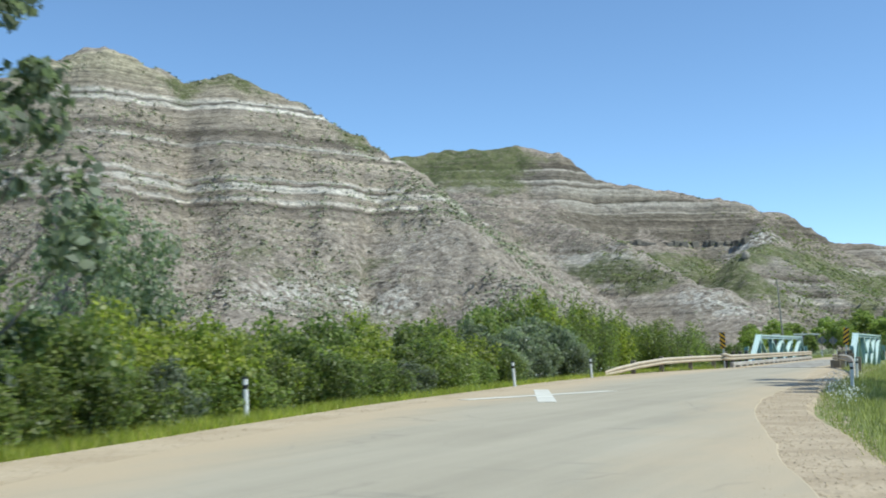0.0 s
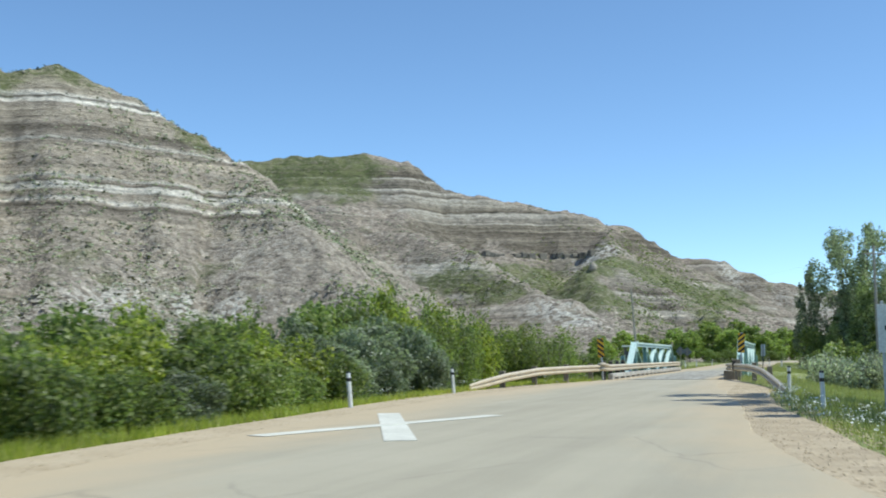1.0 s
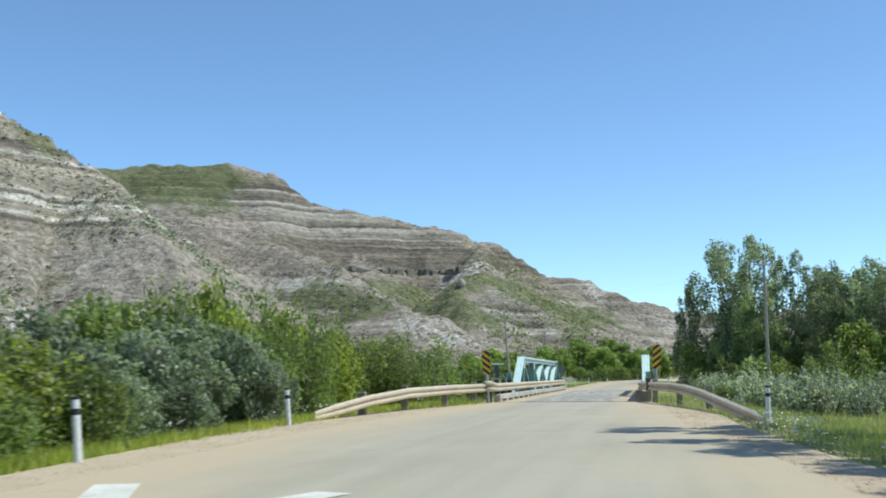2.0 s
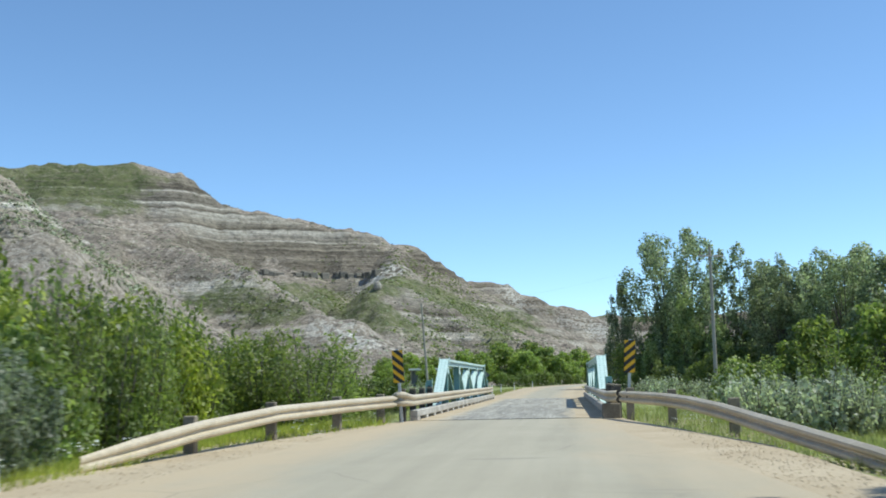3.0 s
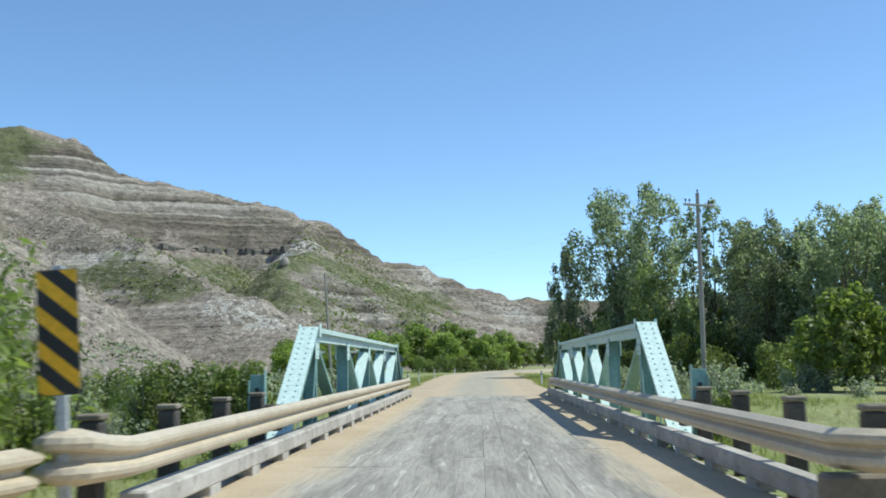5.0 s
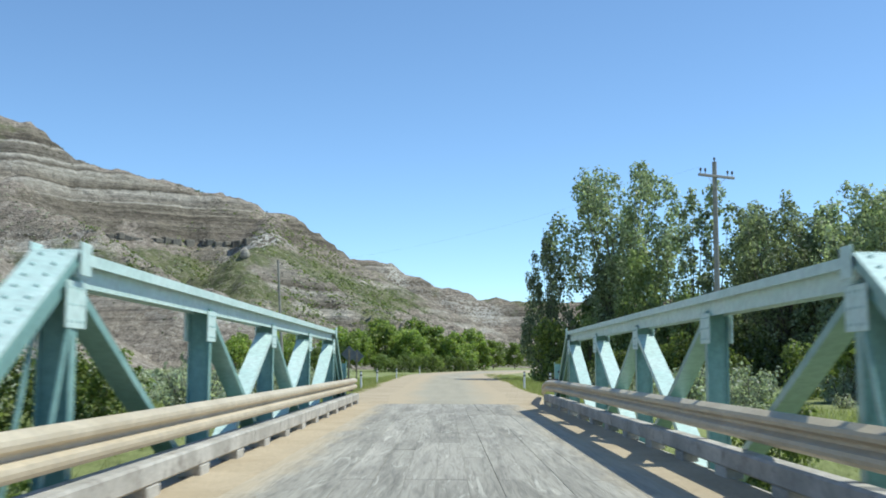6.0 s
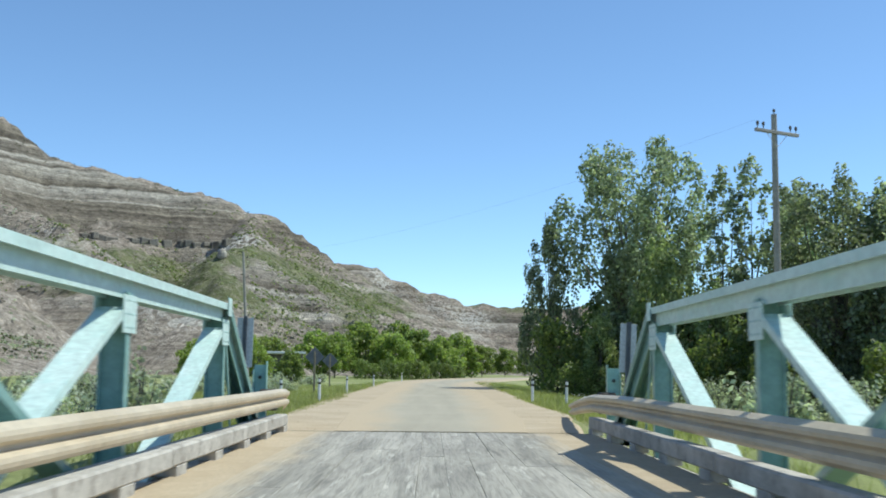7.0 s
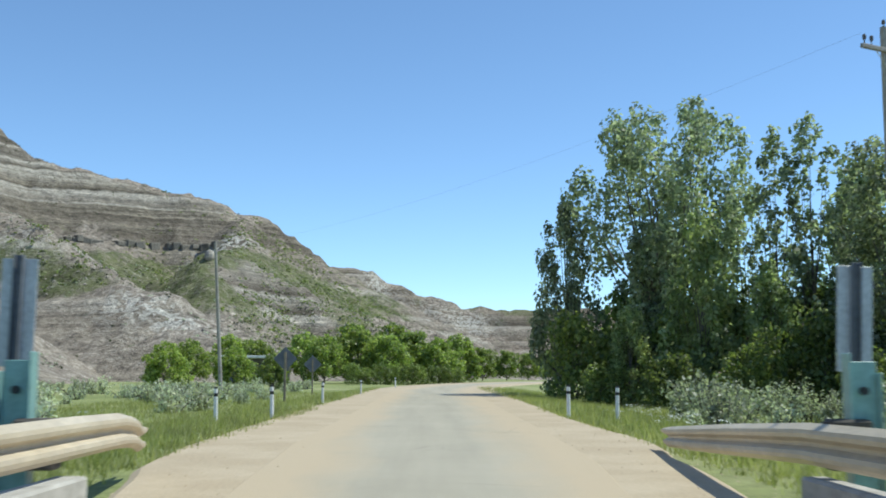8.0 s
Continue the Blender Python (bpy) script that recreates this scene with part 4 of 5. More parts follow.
hazard_sign(3.53, 34.6, 1.97, -2.5, 1.0, "grey back of a hazard board at the bridge end", 180, back=True)


def delineator(x, y, z, h, lean, label="white roadside delineator post with a black band"):
    ob = thing("delineator_post", pose(x, y, z, 0, lean, 0), label, "marker post", "delineator posts")
    r = 0.05
    part("tube", Shape().tube([(0, 0, -0.2), (0, 0, h * 0.75)], [r, r], 10), MAT["white"], ob)
    part("band", Shape().tube([(0, 0, h * 0.74), (0, 0, h * 0.83)], [r + 0.003] * 2, 10), MAT["black"], ob, "black band")
    part("head", Shape().tube([(0, 0, h * 0.82), (0, 0, h * 0.965)], [r, r], 10), MAT["white"], ob)
    part("cap", Shape().tube([(0, 0, h * 0.96), (0, 0, h), (0, 0, h + 0.008)], [r + 0.003, r + 0.003, 0.02], 10), MAT["black"], ob)
    return ob


for x, y, lean in ((-2.75, -45.0, -3), (-3.7, -29.4, -5), (-4.4, -19.4, -4), (6.25, -27.7, -1), (5.55, -18.3, 1), (-5.1, 51.8, -1), (-3.9, 52.8, -1), (-4.15, 68.5, 0), (3.65, 54.0, 0), (4.75, 53.0, 1), (-3.9, 89.0, 0), (-2.6, 112.0, 0)):
    delineator(x, y, level(x, y), 0.85, lean)


def sign_back(x, y, z, size, label):
    """A diamond warning sign seen from behind, on a timber post."""
    ob = thing("warning_sign", pose(x, y, level(x, y)), label, "road sign", "warning signs")
    part("post", Shape().box((0, 0, (z + size * 0.4) / 2 - 0.2), (0.1, 0.09, z + size * 0.4 + 0.4), bevel=0.01), MAT["postwood"], ob)
    part("board", Shape().box((0, 0.06, z), (size, 0.012, size), Matrix.Rotation(radians(45), 3, "Y"), 0.004), MAT["dull"], ob, "dark grey back of the board")
    return ob


sign_back(-6.3, 73.5, 2.0, 0.75, "diamond road sign on a post, its dark back showing")
sign_back(-8.1, 102.0, 2.2, 0.9, "diamond road sign on a post, its dark back showing")


def notice(x, y):
    """A white panel on two posts with a few dark bars of writing."""
    ob = thing("notice_board", pose(x, y, level(x, y), 0, 0, 8), "white roadside panel on two steel posts", "road sign")
    for u in (-0.34, 0.34):
        part("post", Shape().box((u, 0.04, 1.1), (0.06, 0.05, 2.9), bevel=0.006), MAT["galv"], ob)
    part("panel", Shape().box((0, 0, 1.95), (0.9, 0.012, 1.05), bevel=0.004), MAT["white"], ob)
    for k, w in enumerate((0.5, 0.62, 0.4)):
        part("bar", Shape().box((0, -0.008, 2.22 - k * 0.26), (w, 0.006, 0.1)), MAT["black"], ob)
    return ob


notice(7.9, -26.6)


def shelter(x, y, yaw):
    """A low open-sided picnic shelter with a flat pale roof."""
    ob = thing("picnic_shelter", pose(x, y, level(x, y), 0, 0, yaw), "low shelter with a pale flat roof among the trees", "shelter")
    part("roof", Shape().box((0, 0, 3.5), (9.0, 5.0, 0.3), bevel=0.03), MAT["white"], ob, "pale flat roof")
    part("wall", Shape().box((0, 2.2, 1.6), (8.4, 0.2, 3.4), bevel=0.02), MAT["dull"], ob)
    for u in (-4.1, -1.4, 1.4, 4.1):
        part("post", Shape().box((u, -2.2, 1.6), (0.2, 0.2, 3.5), bevel=0.02), MAT["postwood"], ob)
    return ob


shelter(-22.0, 166.0, 8)


def power_pole(x, y, h, lean, yaw, arm=True, label="weathered wooden power pole with a crossarm"):
    ob = thing("power_pole", pose(x, y, -0.4, 0, lean, yaw), label, "power pole", "power poles")
    part("pole", Shape().tube([(0, 0, -1), (0, 0, h * 0.5), (0, 0, h + 0.4)], [0.16, 0.14, 0.11], 12), MAT["pole"], ob)
    if arm:
        part("crossarm", Shape().box((0, -0.14, h - 0.35), (2.3, 0.11, 0.13), bevel=0.015), MAT["pole"], ob)
        for u in (-1.02, -0.72, 0.72, 1.02):
            part("insulator", Shape().tube([(u, -0.14, h - 0.3), (u, -0.14, h - 0.18), (u, -0.14, h - 0.14), (u, -0.14, h - 0.04), (u, -0.14, h)], [0.012, 0.015, 0.05, 0.055, 0.03], 8), MAT["darkwood"], ob)
        part("insulator", Shape().tube([(0, 0, h + 0.35), (0, 0, h + 0.48), (0, 0, h + 0.52), (0, 0, h + 0.62)], [0.02, 0.02, 0.06, 0.04], 8), MAT["darkwood"], ob)
        for s in (-1, 1):
            part("brace", Shape().beam((s * 0.55, -0.14, h - 0.4), (0.0, -0.12, h - 0.95), 0.03, 0.012, (0, 1, 0)), MAT["galv"], ob)
    else:
        for z in (h - 0.1, h - 0.95, h - 1.8):
            part("insulator", Shape().tube([(0.1, 0, z - 0.08), (0.34, 0, z - 0.04), (0.36, 0, z), (0.36, 0, z + 0.14)], [0.02, 0.02, 0.05, 0.04], 8), MAT["darkwood"], ob)
    return ob


power_pole(13.3, 56.1, 11.2, 0.0, 28)
power_pole(-16.0, 110.2, 11.4, -3.5, 0, arm=False, label="weathered leaning wooden utility pole")


def wire(p, q, sag):
    p, q = Vector(p), Vector(q)
    pts = [p.lerp(q, k / 16) - Vector((0, 0, sag * 4 * (k / 16) * (1 - k / 16))) for k in range(17)]
    return tagged(part("power_line", Shape().tube(pts, [0.0025] * 17, 4), MAT["dull"]), "thin dark power line between two poles", "power line", "power lines")


for u, q in ((-1.02, (-16.9, 110.2, 11.0)),):
    wire((13.3 + u * 0.88, 56.0 + u * 0.47, 10.85 + (0.55 if u == 0 else 0)), q, 1.1)


# ---- plants ----
def shrub(name, seed, w, h, leaves, size, mat, label, category="shrub", tips=11, clump=0.14, long=1.6):
    """Stems that fan out from the base, each with upright clumps of leaves."""
    rng = np.random.default_rng(seed)
    ob = thing(name, Matrix(), label, category)
    stems, blobs = Shape(), []
    for k in range(tips):
        a = rng.uniform(0, math.tau)
        r = w * 0.5 * math.sqrt(rng.uniform(0.02, 1))
        top = h * (1 - 0.3 * (r / (w * 0.5)) ** 2) * rng.uniform(0.72, 1.06)
        x, y = r * math.cos(a), r * math.sin(a)
        stems.tube([(x * 0.15, y * 0.15, -0.1), (x * 0.6, y * 0.6, top * 0.5), (x, y, top * 0.97)], [0.03, 0.02, 0.005], 5)
        for q in range(6):
            f = 0.1 + 0.17 * q
            s = w * clump * rng.uniform(0.7, 1.25) * (1.2 - 0.6 * f)
            blobs.append((x * (0.45 + 0.55 * f) + rng.normal(0, 0.06) * w, y * (0.45 + 0.55 * f) + rng.normal(0, 0.06) * w, top * f, s, s, s * 1.3))
    c, d = cloud(rng, blobs, leaves)
    keep = c[:, 2] > 0.0
    tagged(part("brushwood", stems, MAT["bark"], ob), kind="stuff")
    part("crown", leaf_mesh("crown", c[keep], d[keep], size, mat, rng, long), None, ob)
    return ob


# half width of a crown from its foot to its top, as a share of the widest
OUTLINE = {"dome": ((0, 0.12, 0.4, 0.65, 0.85, 1), (0.75, 0.95, 1, 0.9, 0.65, 0.3)), "vase": ((0, 0.15, 0.4, 0.66, 0.85, 1), (0.36, 0.5, 0.8, 1, 0.95, 0.62)),
           "upright": ((0, 0.15, 0.4, 0.7, 0.88, 1), (0.7, 0.9, 1, 0.82, 0.55, 0.25)), }


def leafy(name, seed, h, w, leaves, size, mat, label, category="tree", base=0.1, lobes=24, lobe=0.8, tall=1.3, outline="dome", long=1.5, trunk=0.018, ragged=0.35):
    """A trunk or stool with limbs that each end in a rounded lobe of foliage; every lobe carries smaller tufts, and gaps stay between them."""
    rng = np.random.default_rng(seed)
    ob = thing(name, Matrix(), label, category)
    wood = Shape().tube([(0, 0, -0.4), (0, 0, h * base * 0.6), (rng.normal(0, 0.01) * h, rng.normal(0, 0.01) * h, h * 0.55)], [h * trunk, h * trunk * 0.8, h * trunk * 0.25], 8)
    limbs, blobs = Shape(), []
    for i in range(lobes):
        u = (i + 0.5) / lobes
        r = lobe * rng.uniform(0.65, 1.25)
        a = i * 2.39996 + rng.uniform(-0.5, 0.5)
        reach = max(0.0, float(np.interp(u, *OUTLINE[outline])) * w / 2 - r * 0.6) * math.sqrt(rng.uniform(0.06, 1.0))
        c = Vector((math.cos(a) * reach, math.sin(a) * reach, h * base + (h * (1 - base) - r * tall) * u + rng.normal(0, ragged) * lobe * (1 - 0.5 * u)))
        root = Vector((0, 0, max(0.02, c.z * rng.uniform(0.15, 0.5))))
        limbs.tube([root, root.lerp(c, 0.5) + Vector((c.x, c.y, 0)) * 0.12, c], [h * trunk * 0.3, h * trunk * 0.18, h * trunk * 0.04], 5, cap=False)
        blobs.append((*c, r * 0.72, r * 0.72, r * tall * 0.78))
        for k in range(7):
            d = Vector(rng.normal(0, 1, 3)) + Vector((c.x, c.y, 0)) * (0.5 / w) + Vector((0, 0, 0.45))
            d.normalize()
            t = r * rng.uniform(0.26, 0.5)
            blobs.append((c.x + d.x * r * 0.85, c.y + d.y * r * 0.85, c.z + d.z * r * tall * 0.85, t, t, t * tall))
    c, d = cloud(rng, blobs, leaves)
    keep = c[:, 2] > 0.03
    part("trunk" if category == "tree" else "stem", wood, MAT["bark"], ob)
    tagged(part("brushwood", limbs, MAT["bark"], ob), kind="stuff")
    part("crown", leaf_mesh("crown", c[keep], d[keep], size, mat, rng, long), None, ob)
    return ob


PLANTED = set()


def plant(kinds, x, y, scale, rng, group, stretch=1.0, label=""):
    k = kinds[int(rng.integers(len(kinds)))]
    m = Matrix.Translation((x, y, level(x, y) - 0.05)) @ Matrix.Rotation(rng.uniform(0, math.tau), 4, "Z") @ Matrix.Diagonal((scale, scale, scale * stretch, 1))
    if k.name not in PLANTED:
        PLANTED.add(k.name)
        k.matrix_basis = m
        return tagged(k, label=label, group=group)
    made = copy_thing(k, Matrix())
    made.matrix_basis = m
    return tagged(made, label=label, group=group)


def left_edge(y):
    return float(road_x(y)) - 4.6


GREEN = [shrub("willow_shrub", 10 + i, 2.5, 2.7, 3000, 0.054, MAT["leaf_green"], "bright green leafy willow shrub beside the road", tips=13, clump=0.135, long=2.6) for i in range(3)]
OLIVE = [leafy("dark_shrub", 20 + i, 2.4, 2.9, 2150, 0.098, MAT["leaf_olive"], "dense dark green shrub beside the road", "shrub", base=0.1, lobes=17, lobe=0.5, tall=1.1, trunk=0.014) for i in range(3)]
LUSH = [leafy("broadleaf_shrub", 25 + i, 2.4, 2.8, 2300, 0.094, MAT["leaf_lush"], "yellow-green broadleaf shrub beside the road", "shrub", base=0.1, lobes=15, lobe=0.48, tall=1.2, trunk=0.014) for i in range(2)]
SILVER = [shrub("silver_shrub", 30 + i, 2.2, 1.9, 1050, 0.105, MAT["leaf_silver"], "silvery grey-green wolf willow shrub", tips=14, clump=0.1) for i in range(2)]
GREY = [leafy("grey_willow_shrub", 34 + i, 2.4, 2.7, 2900, 0.075, MAT["leaf_sage"], "dusty grey-green willow shrub beside the road", "shrub", base=0.1, lobes=20, lobe=0.42, tall=1.15, long=2.2, trunk=0.014) for i in range(2)]
SAGE = [shrub("sagebrush", 40 + i, 1.4, 0.8, 520, 0.075, MAT["leaf_sagebrush"], "low pale grey-green sagebrush in dry grass", tips=8) for i in range(2)]
TALL = [leafy("poplar_tree", 50 + i, 16.4, 11.6, 24000, 0.2, MAT["leaf_poplar"], "tall spreading poplar with rounded leafy limbs", base=0.06, lobes=84, lobe=1.12, tall=1.4, outline="vase", long=1.35) for i in range(2)]
POPLAR = [leafy("poplar_tree", 53 + i, 13.8, 8.2, 9500, 0.225, MAT["leaf_poplar"], "tall green poplar with upright leafy limbs", base=0.04, lobes=52, lobe=0.95, tall=1.6, outline="upright", long=1.35) for i in range(2)]
YOUNG = [leafy("young_poplar", 55 + i, 12.0, 3.8, 2100, 0.17, MAT["leaf_poplar"], "slender young poplar with thin see-through foliage", base=0.12, lobes=26, lobe=0.4, tall=1.7, outline="upright", long=1.35, trunk=0.009) for i in range(2)]
ASPEN = [leafy("young_aspen", 58, 7.0, 4.2, 5200, 0.15, MAT["leaf_aspen"], "young green aspen in front of the poplars", base=0.06, lobes=30, lobe=0.6, tall=1.6, outline="upright", long=1.35, trunk=0.012)]
ROUND = [leafy("cottonwood_tree", 60 + i, 7.6, 8.6, 4600, 0.28, MAT["leaf_cotton"], "round bright green tree on the valley floor", base=0.16, lobes=34, lobe=1.15, tall=0.95) for i in range(2)]
SMALL = [leafy("chokecherry_tree", 70, 5.0, 5.4, 7500, 0.1, MAT["leaf_sage"], "small grey-green leafy tree above the shrubs", base=0.14, lobes=36, lobe=0.62, tall=1.1)]
NEARBY = [leafy("roadside_poplar", 72, 9.0, 5.6, 6500, 0.15, MAT["leaf_sage"], "grey-green poplar leaning over the roadside shrubs", base=0.12, lobes=40, lobe=0.55, tall=1.2, outline="upright", long=1.35)]

rng = np.random.default_rng(5)
# hedge along the left of the approach: four rows under an uneven top line
def hedge_top(y):
    return float(np.interp(y, (-64, -50, -41, -37, -33, -28, -20, -13, -9, -3, 3, 9), (2.5, 2.6, 2.7, 2.3, 2.35, 2.6, 2.95, 3.45, 3.75, 3.6, 3.6, 3.3)))


for row, (off, size, low) in enumerate(((1.5, 0.62, 0.46), (2.5, 0.85, 0.72), (4.0, 1.0, 0.9), (6.2, 1.15, 1.04))):
    y = -64.0 + row * 0.7
    while y < 9.0:
        x = left_edge(y) - off - 0.6 * float(smooth(-18, -6, y)) + rng.normal(0, 0.25)
        if y > -13 + row:
            kinds = GREEN + LUSH[:1]
        elif -25 < y < -13.5 and row < 3:
            kinds = GREY
        elif row == 0:
            kinds = OLIVE + GREY[:1]
        else:
            kinds = OLIVE + LUSH + (GREEN[:1] if row == 3 else [])
        high = hedge_top(y) * low * rng.uniform(0.85, 1.1) / (2.05 if y > -13 + row else 2.2)
        wide = size * rng.uniform(0.85, 1.15)
        if not (row == 0 and (y > -15 or rng.uniform() < 0.25)):
            plant(kinds, x, y, wide, rng, "roadside shrubs", high / wide)
        y += 1.5 * size * rng.uniform(0.8, 1.2) + 0.2
plant(SMALL, -10.4, -40.6, 0.9, rng, "roadside trees", 1.34)
plant(NEARBY, -4.6, -51.0, 1.1, rng, "roadside trees")
# poplars on the right past the bridge, and the row behind them
plant(TALL[:1], 13.4, 86.0, 1.0, rng, "poplar trees", 1.07)
for x, y, s in ((21.8, 72.5, 0.76), (26.0, 67, 0.77), (36, 54, 0.82), (46, 36, 0.9)):
    plant(TALL[1:], x, y, s, rng, "poplar trees")
for x, y, s in ((31, 60, 0.94), (41, 46, 1.05), (50, 26, 1.1), (29, 72, 0.98), (38, 62, 0.98), (24, 70.5, 0.88), (28.6, 63.5, 0.86), (33.5, 57, 0.88), (38.5, 50, 0.95), (43.5, 41, 1.0), (48, 31, 1.0), (22, 80, 0.95)):
    plant(POPLAR, x, y, s, rng, "poplar trees")
plant(POPLAR, 8.1, 88.2, 0.58, rng, "poplar trees", 1.52, "slender dark green poplar beside the tall one")
for x, y, s, k in ((13.7, 79.7, 1.15, 1.28), (16.6, 77.5, 0.95, 1.1), (10.4, 81.5, 0.7, 1.1), (19.4, 75.5, 0.7, 1.0)):
    plant(ASPEN, x, y, s, rng, "poplar trees", k)
for x, y, s in ((17.5, 79.4, 1.2), (18.9, 78.6, 1.24), (16.4, 81, 0.95), (20.6, 77.5, 0.95)):
    plant(YOUNG, x, y, s, rng, "poplar trees")
for x, y, s in ((19.5, 49, 0.75), (23, 45, 0.85), (27, 40, 0.85), (31, 34, 0.85), (35, 27, 0.9)):
    plant(ROUND, x, y, s, rng, "trees beside the creek", label="yellow-green leafy tree beside the creek")
for x, y, s in ((17, 55, 1.2), (15.5, 64, 1.2), (20, 58, 1.5), (11.5, 77, 1.2), (14, 73, 1.3), (8.6, 80, 1.0), (24, 38, 1.3)):
    plant(OLIVE, x, y, s, rng, "shrubs by the trees")
for x, y, s in ((8.2, 85.5, 1.8), (9.8, 83, 1.6), (15.6, 74.5, 1.4), (17.8, 73.8, 1.6), (20.2, 73, 1.6), (11.6, 88.5, 2.4), (13.4, 83.5, 2.0), (15.8, 81.2, 2.2), (19, 79.5, 2.4), (23, 77, 2.6)):
    plant(OLIVE, x, y, s, rng, "shrubs by the trees", 1.2)
for k in range(66):
    y = rng.uniform(-3, 26)
    plant(SILVER, 6.8 + 9 * rng.uniform(0, 1) ** 1.3 + 0.06 * y, y, rng.uniform(0.6, 1.0), rng, "silver shrubs", 1.1)
for k in range(10):
    plant(SILVER, rng.uniform(7.5, 14), rng.uniform(54, 66), rng.uniform(0.6, 0.9), rng, "silver shrubs")
for k in range(14):
    s = 1 if k % 2 else -1
    plant(GREEN + OLIVE, s * rng.uniform(4.6, 11), rng.uniform(7, 29), rng.uniform(0.8, 1.15), rng, "creek shrubs", label="leafy green shrub on the creek bank")
# trees on the right of the approach that shade the road
for x, y, s in ((10.9, -20.9, 1.2), (12.6, -19.3, 1.15), (11.7, -24.3, 1.18), (12.2, -26.2, 1.16), (13.3, -28.7, 1.2), (13.9, -31.0, 1.2)):
    plant(YOUNG, x, y, s, rng, "poplar trees")
# shrubs on the creek banks beside the bridge
for x, y, s in ((-5.6, 1.5, 1.1), (-6.4, 3.4, 1.3), (-6.9, 8.6, 1.45), (-8.4, 10.5, 1.5), (-5.9, 11.5, 1.1), (-7.9, 5.0, 1.5), (-5.4, 5.2, 1.0), (-7.6, 6.0, 1.3), (-6.2, 7.8, 1.1), (-8.8, 3.0, 1.3), (-9.6, 7.5, 1.35), (-7.2, 10.2, 1.1), (-11.5, 5.5, 1.4), (-5.2, -1.2, 0.95), (-6.9, -0.6, 1.15)):
    plant(GREEN, x, y, s, rng, "creek shrubs", label="tall bright green willow on the creek bank")
for k in range(26):
    u = k / 25
    plant(OLIVE + GREEN[:1], 9 + 20 * u + rng.uniform(-2, 3), 14 + 22 * u + rng.uniform(-4, 6), rng.uniform(0.9, 1.4), rng, "creek shrubs", label="leafy shrub among the trees beside the creek")
for k in range(16):
    plant(SILVER + OLIVE[:1], -rng.uniform(5, 16), rng.uniform(12, 36), rng.uniform(0.7, 1.1), rng, "creek shrubs", label="grey-green shrub on the creek bank")
for k in range(26):
    plant(SAGE + SILVER[:1], rng.uniform(6.5, 18), rng.uniform(36, 62), rng.uniform(0.7, 1.2), rng, "sagebrush")
# trees of the valley floor ahead
for x, y, s in ((-22.2, 118, 0.58), (-18.5, 130, 0.55), (-14.5, 128, 0.45), (-13.5, 168, 0.85), (-9.5, 174, 1.0), (-5.5, 171, 0.9), (-2.0, 178, 0.98), (1.5, 174, 0.85), (4.5, 184, 0.95), (8, 186, 0.66), (12, 192, 0.62), (16, 200, 0.6), (-17.5, 180, 0.95), (-24, 176, 0.85),
                (-29, 186, 0.95), (-11, 184, 1.15), (-5, 190, 1.2), (20, 206, 0.7), (26, 206, 0.65), (-32, 172, 0.8), (33, 205, 0.75), (40, 200, 0.7)):
    plant(ROUND, x, y, s, rng, "valley trees")
for k in range(9):
    plant(OLIVE, -9 + k * 1.6, 158 + k * 0.6, rng.uniform(0.9, 1.2), rng, "low hedge", label="low dark green hedge beyond the road")
for k in range(40):
    y = rng.uniform(46, 120)
    plant(SAGE, -7.5 - rng.uniform(0, 18) - (y - 46) * 0.08, y, rng.uniform(1.2, 1.9), rng, "sagebrush")
for k in range(80):
    y = 40 + 95 * rng.uniform(0, 1) ** 0.8
    plant(SAGE, -6.5 - rng.uniform(0, 24) - (y - 40) * 0.05, y, rng.uniform(0.7, 1.4), rng, "sagebrush")


def tufts(name, boxes, label, height, rng, material="grass", blades=6):
    """Grass tufts over stretches (x0(y), x1(y), y0, y1, number): one joined object."""
    cs, hs = [], []
    for lo, hi, y0, y1, number in boxes:
        y = rng.uniform(y0, y1, number)
        a, b = np.array([lo(q) for q in y]), np.array([hi(q) for q in y])
        x = a + (b - a) * rng.uniform(0, 1, number)
        cs.append(np.stack([x, y, ground_height(x, y)], 1))
        hs.append(np.full(number, height) * rng.uniform(0.5, 1.3, number))
    c, h = np.concatenate(cs), np.concatenate(hs)
    c, h = np.repeat(c, blades, 0), np.repeat(h, blades)
    n = len(c)
    c = c + np.stack([rng.normal(0, 0.07, n), rng.normal(0, 0.07, n), np.zeros(n)], 1)
    a = rng.uniform(0, math.tau, n)
    side = np.stack([np.cos(a), np.sin(a), np.zeros(n)], 1) * 0.012
    lean = np.stack([rng.normal(0, 0.35, n) * h, rng.normal(0, 0.35, n) * h, h * rng.uniform(0.7, 1.1, n)], 1)
    v = np.empty((n, 3, 3))
    v[:, 0], v[:, 1], v[:, 2] = c - side - (0, 0, 0.03), c + side - (0, 0, 0.03), c + lean
    me = bpy.data.meshes.new(name)
    me.vertices.add(n * 3)
    me.vertices.foreach_set("co", v.ravel())
    me.loops.add(n * 3)
    me.loops.foreach_set("vertex_index", np.arange(n * 3, dtype=np.int32))
    me.polygons.add(n)
    me.polygons.foreach_set("loop_start", np.arange(0, n * 3, 3, dtype=np.int32))
    me.materials.append(MAT[material])
    me.update(calc_edges=True)
    return tagged(new(name, me), label, "grass", kind="stuff")


